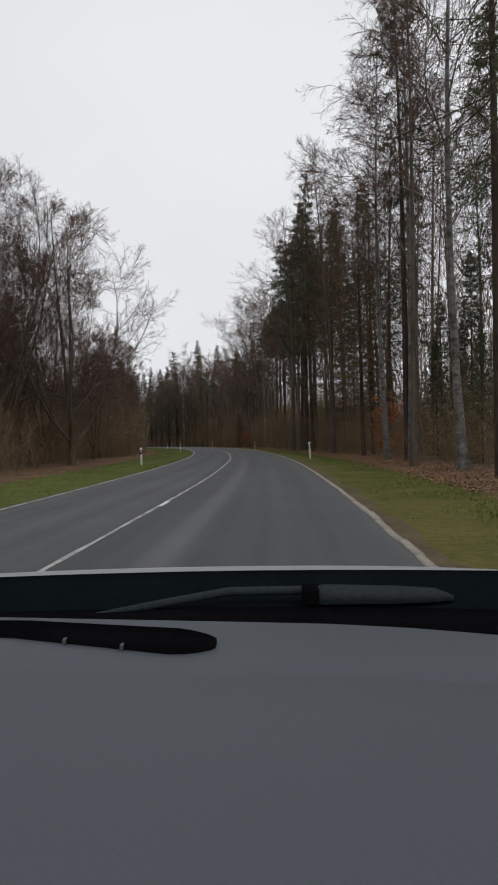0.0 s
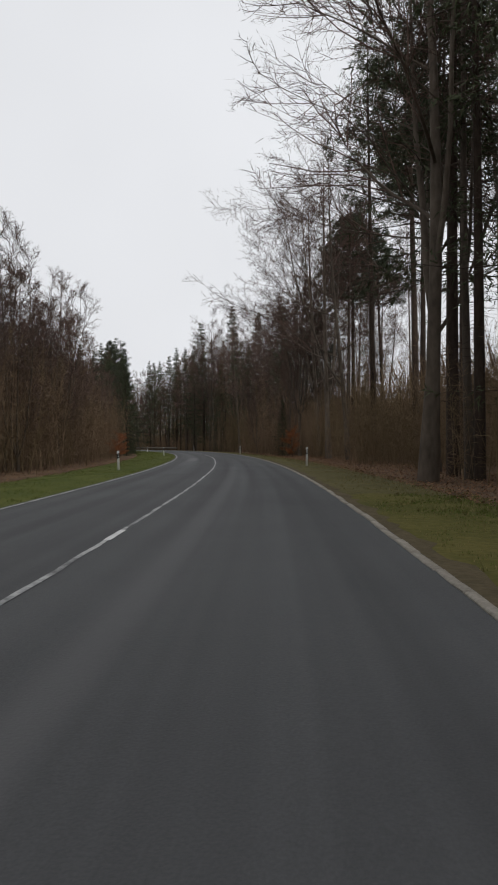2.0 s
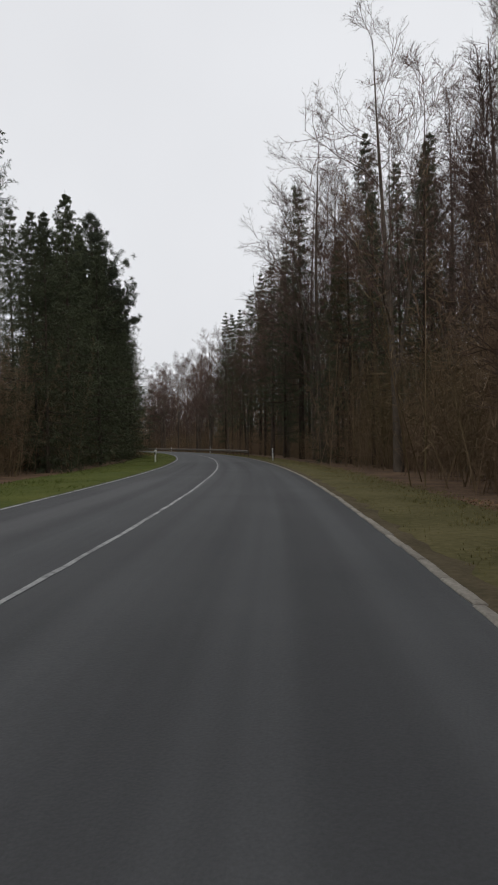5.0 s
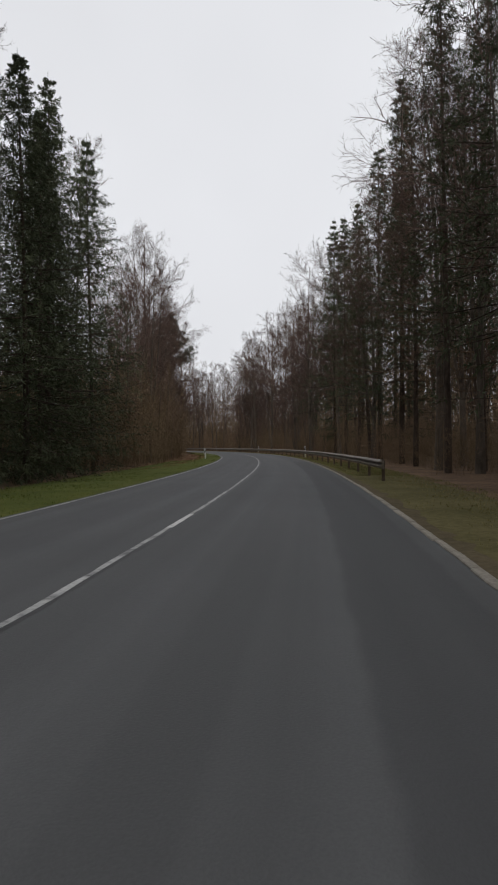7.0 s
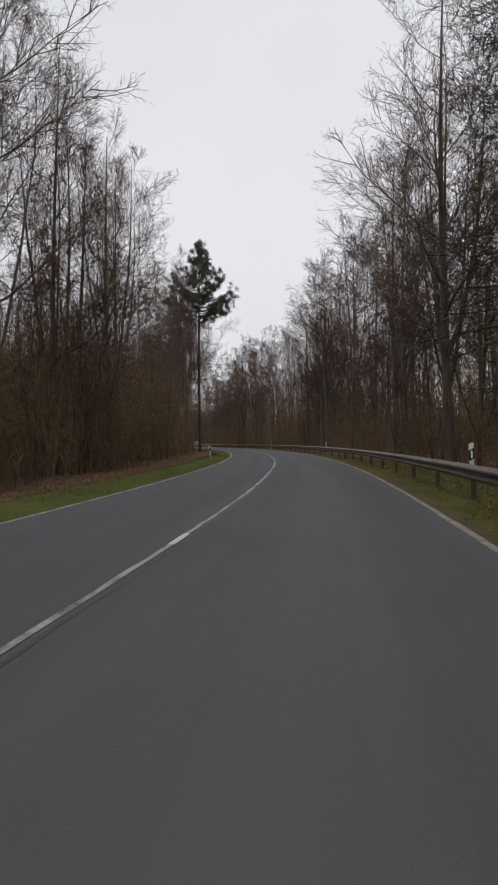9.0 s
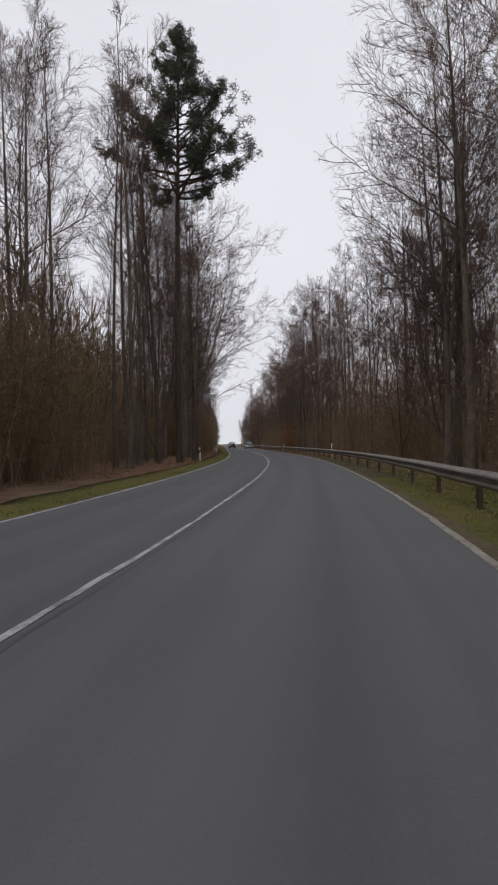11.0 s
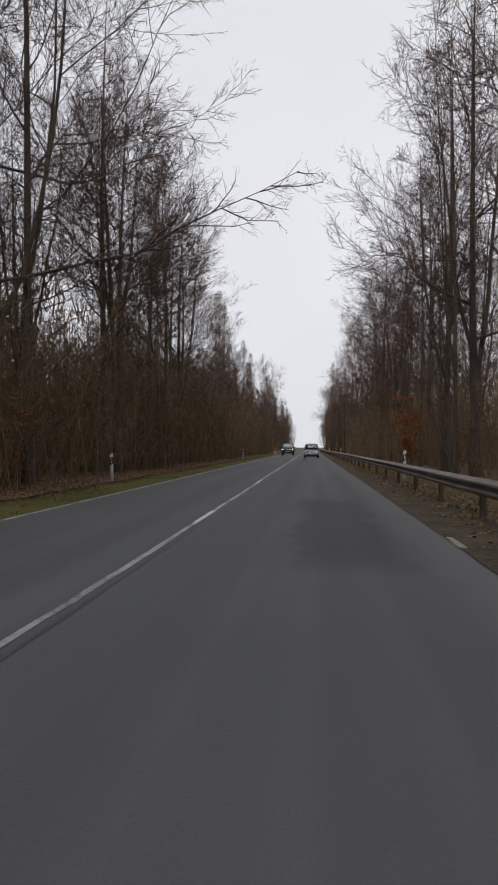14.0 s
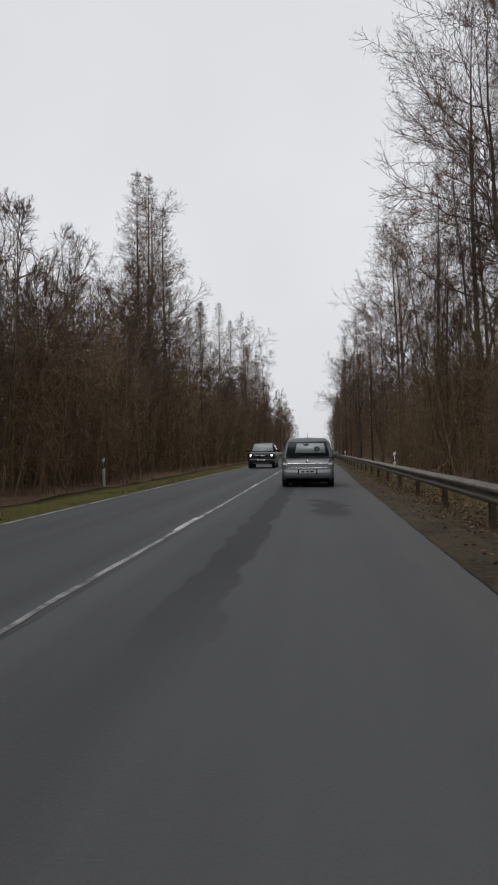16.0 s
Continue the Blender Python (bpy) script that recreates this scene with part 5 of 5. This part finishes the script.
    for x0, x1 in ((-0.20, -0.10), (-0.05, 0.05), (0.08, 0.20)):
        part("plate_bar", box(x0, x1, -0.081, -0.074, 0.485, 0.545, 0.002), PLATE_INK, plate)
    part("underside", box(-0.72, 0.72, 0.1, 3.9, 0.17, 0.26, 0.02), TRIM, car)
    mast = Wood()
    mast.cones([[0, 0.55, 1.60]], [[0, 0.48, 1.82]], 0.008)
    part("antenna", mast.mesh("antenna"), TRIM, car)
    return tagged(car, "silver compact minivan with a dark rear window on the road", "car")


def oncoming_car():
    """A black off-road car; its front is at y = 0 and it points along -y."""
    car = new("off_road_car")
    body = [section(*p) for p in (
        (0.00, 0.78, 0.40, 0.92, 0.84, 0.72), (0.06, 0.88, 0.34, 1.02, 0.94, 0.80), (0.35, 0.93, 0.28, 1.08, 1.00, 0.82),
        (1.20, 0.94, 0.26, 1.12, 1.06, 0.84), (4.1, 0.94, 0.26, 1.12, 1.06, 0.86), (4.5, 0.88, 0.34, 1.0, 0.9, 0.8))]
    part("body", loft(body), BLACK_PAINT, car)

    def cabin(y, low, high, a, b):
        return [(-a, y, low), (-b, y, high - 0.08), (-b + 0.1, y, high), (0, y, high + 0.015), (b - 0.1, y, high), (b, y, high - 0.08), (a, y, low)]
    part("roof", loft([cabin(1.15, 1.06, 1.12, 0.82, 0.80), cabin(1.95, 1.06, 1.66, 0.84, 0.68), cabin(2.4, 1.06, 1.72, 0.85, 0.70), cabin(4.1, 1.06, 1.68, 0.84, 0.70), cabin(4.45, 1.0, 1.1, 0.80, 0.74)]), BLACK_PAINT, car)
    pane = [(-0.74, 1.16, 1.14), (0.74, 1.16, 1.14), (0.62, 1.86, 1.60), (-0.62, 1.86, 1.60)]
    part("windscreen", loft([[(x, y - 0.01, z + 0.02) for x, y, z in pane], [(x * 0.99, y - 0.025, z + 0.035) for x, y, z in pane]]), WINDSCREEN, car)
    for sx in (-1, 1):
        lamp = part("headlamp_housing", box(sx * 0.70 - 0.19, sx * 0.70 + 0.19, -0.01, 0.2, 0.80, 0.96, 0.03), TRIM, car)
        part("headlamp", disc(sx * 0.70, -0.012, 0.885, 0.062, 0.04, "y", 18, 0.01), HEADLAMP, lamp, "lit white headlamp")
        part("mirror", box(sx * 1.04 - 0.11, sx * 1.04 + 0.11, 1.45, 1.56, 1.10, 1.27, 0.03), BLACK_PAINT, car)
        part("side_window", loft([[(sx * 0.845, 1.6, 1.16), (sx * 0.845, 4.0, 1.16), (sx * 0.71, 3.9, 1.58), (sx * 0.70, 2.1, 1.58)], [(sx * 0.86, 1.6, 1.16), (sx * 0.86, 4.0, 1.16), (sx * 0.725, 3.9, 1.58), (sx * 0.715, 2.1, 1.58)]]), GLASS_DARK, car)
        for y in (0.9, 3.6):
            wheel("wheel", sx * 0.80, y, 0.36, 0.24, car)
    part("grille", box(-0.48, 0.48, -0.015, 0.1, 0.76, 0.94, 0.02), TRIM, car)
    part("grille_bar", box(-0.46, 0.46, -0.025, 0.02, 0.84, 0.87, 0.006), CHROME, car)
    part("bumper", loft([section(y, h, 0.34, 0.66, 0.6, h - 0.05) for y, h in ((-0.09, 0.76), (-0.06, 0.86), (0.1, 0.92), (0.3, 0.94))]), BLACK_PAINT, car)
    part("skid_plate", box(-0.55, 0.55, -0.10, 0.0, 0.32, 0.39, 0.02), DASH, car, "grey skid plate under the bumper")
    plate = part("number_plate", box(-0.26, 0.26, -0.115, -0.098, 0.52, 0.63, 0.004), PLATE, car)
    part("plate_bar", box(-0.18, 0.18, -0.121, -0.112, 0.545, 0.605, 0.002), PLATE_INK, plate)
    return tagged(car, "black off-road car with lit headlamps in the oncoming lane", "car")


silver_car = minivan()
silver_car.matrix_basis = stand(450.0, 1.80, 0.0)
dark_car = oncoming_car()
dark_car.matrix_basis = stand(473.5, -1.62, 0.0)


# ---- the car from which the road is seen, standing where the drive begins ----
def own_car():
    """Dashboard, cowl, wiper and bonnet; x is measured from the eye, y ahead of it."""
    car = new("parked_car")
    cols = np.linspace(-0.95, 0.55, 16)

    def bow(x):
        return -0.10 * ((x + 0.2) / 0.75) ** 2
    # dashboard top: from the near edge to the foot of the windscreen, with a shallow fold
    rows_ = [(0.16, 0.70), (0.20, 0.90), (0.26, 0.945), (0.40, 0.958), (0.56, 0.962), (0.695, 0.962), (0.715, 0.949), (0.76, 0.946), (0.93, 0.953), (0.95, 0.93), (0.95, 0.75)]
    def foot(x):
        return -0.13 * x - 0.60 * max(0.0, x) ** 2 - 0.012
    ring = [[(x, y + foot(x) * max(0.0, min(1, (y - 0.3) / 0.6)), z) for x in cols] for y, z in rows_]
    part("dashboard", loft(ring, close=False), DASH, car, "dark grey plastic dashboard top")
    # long slot of the window vent
    slot = []
    for x in list(np.linspace(-0.95, -0.15, 12)) + [-0.13, -0.115, -0.105, -0.099, -0.096]:
        taper = max(0.05, min(1.0, (-0.094 - x) / 0.05)) ** 0.5
        mid = min(0.835 + (-x - 0.1) * 0.28, 0.875 + foot(x))
        taper *= max(0.6, 1.0 - (-x - 0.1) * 1.0)
        slot.append([(x, mid - 0.045 * taper, 0.9545), (x, mid + 0.045 * taper, 0.9555), (x, mid + 0.045 * taper, 0.94), (x, mid - 0.045 * taper, 0.94)])
    vent = part("window_vent", loft(slot), TRIM, car, "long black window vent")
    for x in (-0.29, -0.21):
        part("vent_rib", box(x - 0.002, x + 0.002, 0.814 + (-x - 0.2) * 0.34, 0.824 + (-x - 0.2) * 0.34, 0.95, 0.9565, 0.001), DASH, vent)
    # black seal, cowl and wiper
    part("windscreen_seal", loft([[(x, y + (foot(x) if y < 1 else bow(x)), z) for x in cols] for y, z in ((0.955, 0.90), (0.96, 0.946), (1.05, 0.944), (1.06, 0.90))], close=False), TRIM, car)
    part("cowl", loft([[(x, y + bow(x) * 0.9, z) for x in cols] for y, z in ((1.04, 0.85), (1.05, 0.935), (1.20, 0.956), (1.248, 0.962), (1.252, 0.85))], close=False), COWL, car)
    arm = Wood()
    arm.tube([(-0.31, 1.02, 0.940), (-0.20, 1.05, 0.951), (-0.10, 1.075, 0.962), (0.03, 1.075, 0.962)], [0.004, 0.007, 0.007, 0.007], 8)
    # the arm takes the cover's grey, which paints in its highlight
    wiper = part("wiper_arm", arm.mesh("wiper_arm"), WIPER, car)
    part("wiper_clip", box(0.014, 0.040, 1.042, 1.086, 0.945, 0.971, 0.004), TRIM, wiper, "black clip that holds the blade")
    blade = [[(x, 1.065 - w, 0.946), (x, 1.065 + w, 0.946), (x, 1.065 + w * 0.6, 0.948 + h), (x, 1.065 - w * 0.6, 0.948 + h)] for x, w, h in ((0.02, 0.018, 0.018), (0.05, 0.022, 0.022), (0.16, 0.022, 0.018), (0.22, 0.016, 0.014), (0.245, 0.006, 0.004))]
    part("wiper_cover", loft(blade), WIPER, wiper, "dark plastic wiper cover")
    # bonnet with a bright rear edge, wings and front
    bonnet = [[(x * (1 if y < 1.9 else 0.94), y + bow(x) * 0.9, z - 0.02 * ((x + 0.2) / 0.75) ** 4) for x in cols] for y, z in ((1.255, 0.93), (1.262, 0.9658), (1.275, 0.965), (1.5, 0.87), (1.8, 0.80), (2.1, 0.72), (2.25, 0.62), (2.28, 0.40))]
    part("bonnet", loft(bonnet, close=False), BONNET, car, "silver-grey bonnet with a bright rear edge")
    for x in (-1.0, 0.6):
        side = [[(x - 0.03, y, 0.25), (x + 0.03, y, 0.25), (x + 0.03, y, z), (x - 0.03, y, z)] for y, z in ((0.1, 0.92), (0.9, 0.92), (1.3, 0.90), (1.9, 0.82), (2.2, 0.66))]
        part("side_panel", loft(side), BONNET, car)
        wheel("wheel", x + (0.10 if x < 0 else -0.10), 1.75, 0.31, 0.20, car)
        # unseen stand, added to hold up the cut-off car
        part("axle_stand", box(x - 0.03, x + 0.03, 0.12, 0.30, -0.01, 0.30, 0.01), TRIM, car)
    return tagged(car, "front of a car with grey dashboard, wiper and bonnet", "car")


# front of the driven car, left standing at the start of the drive
own_front = own_car()
own_front.matrix_basis = pose(2.32, 0.0, 0.0)


# ---- the pale edging stones along the outer edge of the bend ----
def edging_stone(seed):
    """A metre-long concrete edging stone with chipped corners; x across, y along."""
    rng = np.random.RandomState(seed)
    w = 0.125 + rng.uniform(-0.012, 0.012)
    rings = []
    for y in (0.004, 0.02, 0.33, 0.66, 0.972, 0.988):
        end = 0.012 if y < 0.01 or y > 0.98 else 0.0
        chip = rng.uniform(0, 0.018) if 0.1 < y < 0.9 else rng.uniform(0, 0.03)
        top = rng.uniform(-0.004, 0.004) - end
        rings.append([(chip * 0.4, y, -0.11), (chip * 0.5, y, top - 0.012), (0.014 + chip, y, top), (w - 0.018, y, top - 0.004), (w + rng.uniform(-0.008, 0.008), y, top - 0.02), (w, y, -0.11)])
    bm = loft(rings)
    for face in bm.faces:
        face.smooth = False
    return bm


stone_data = []
for i in range(8):
    bm = edging_stone(900 + i)
    me = bpy.data.meshes.new("edging_stone")
    bmesh.ops.recalc_face_normals(bm, faces=bm.faces)
    bm.to_mesh(me)
    bm.free()
    me.materials.append(EDGING)
    stone_data.append(me)

rng = np.random.RandomState(7)
bed = strip("edging_bed", -20, 384, 1.0, [3.58, 3.60, 3.74, 3.76], [-0.10, -0.045, -0.05, -0.12], EDGE_SOIL, 0.0, 30, "soil bed of the edging stones along the asphalt", "edging")
rest_v, rest_t, base = [], [], 0
for s in np.arange(-20.0, 384.0, 1.0):
    if s > 374 and rng.rand() < 0.55:
        continue
    m = pose(*at(s, 3.585 + rng.uniform(-0.012, 0.012), -0.008 + rng.uniform(-0.006, 0.006)), rng.uniform(-0.4, 0.4), rng.uniform(-1.5, 1.5), math.degrees(heading(s + 0.5)) + rng.uniform(-0.5, 0.5))
    me = stone_data[rng.randint(8)]
    if 3 <= s < 300:
        part("edging_stone", me, EDGING, bed).matrix_basis = m
        continue
    co = np.empty(len(me.vertices) * 3, dtype=np.float32)
    me.vertices.foreach_get("co", co)
    mm = np.array(m)
    me.calc_loop_triangles()
    tri = np.empty(len(me.loop_triangles) * 3, dtype=np.int32)
    me.loop_triangles.foreach_get("vertices", tri)
    rest_v.append(co.reshape(-1, 3) @ mm[:3, :3].T + mm[:3, 3])
    rest_t.append(tri.reshape(-1, 3) + base)
    base += len(me.vertices)
edging = part("edging_stones", tri_mesh("edging_stones", np.concatenate(rest_v), np.concatenate(rest_t), False), EDGING)
tagged(edging, "row of pale crumbling edging stones along the asphalt", "edging", kind="stuff")
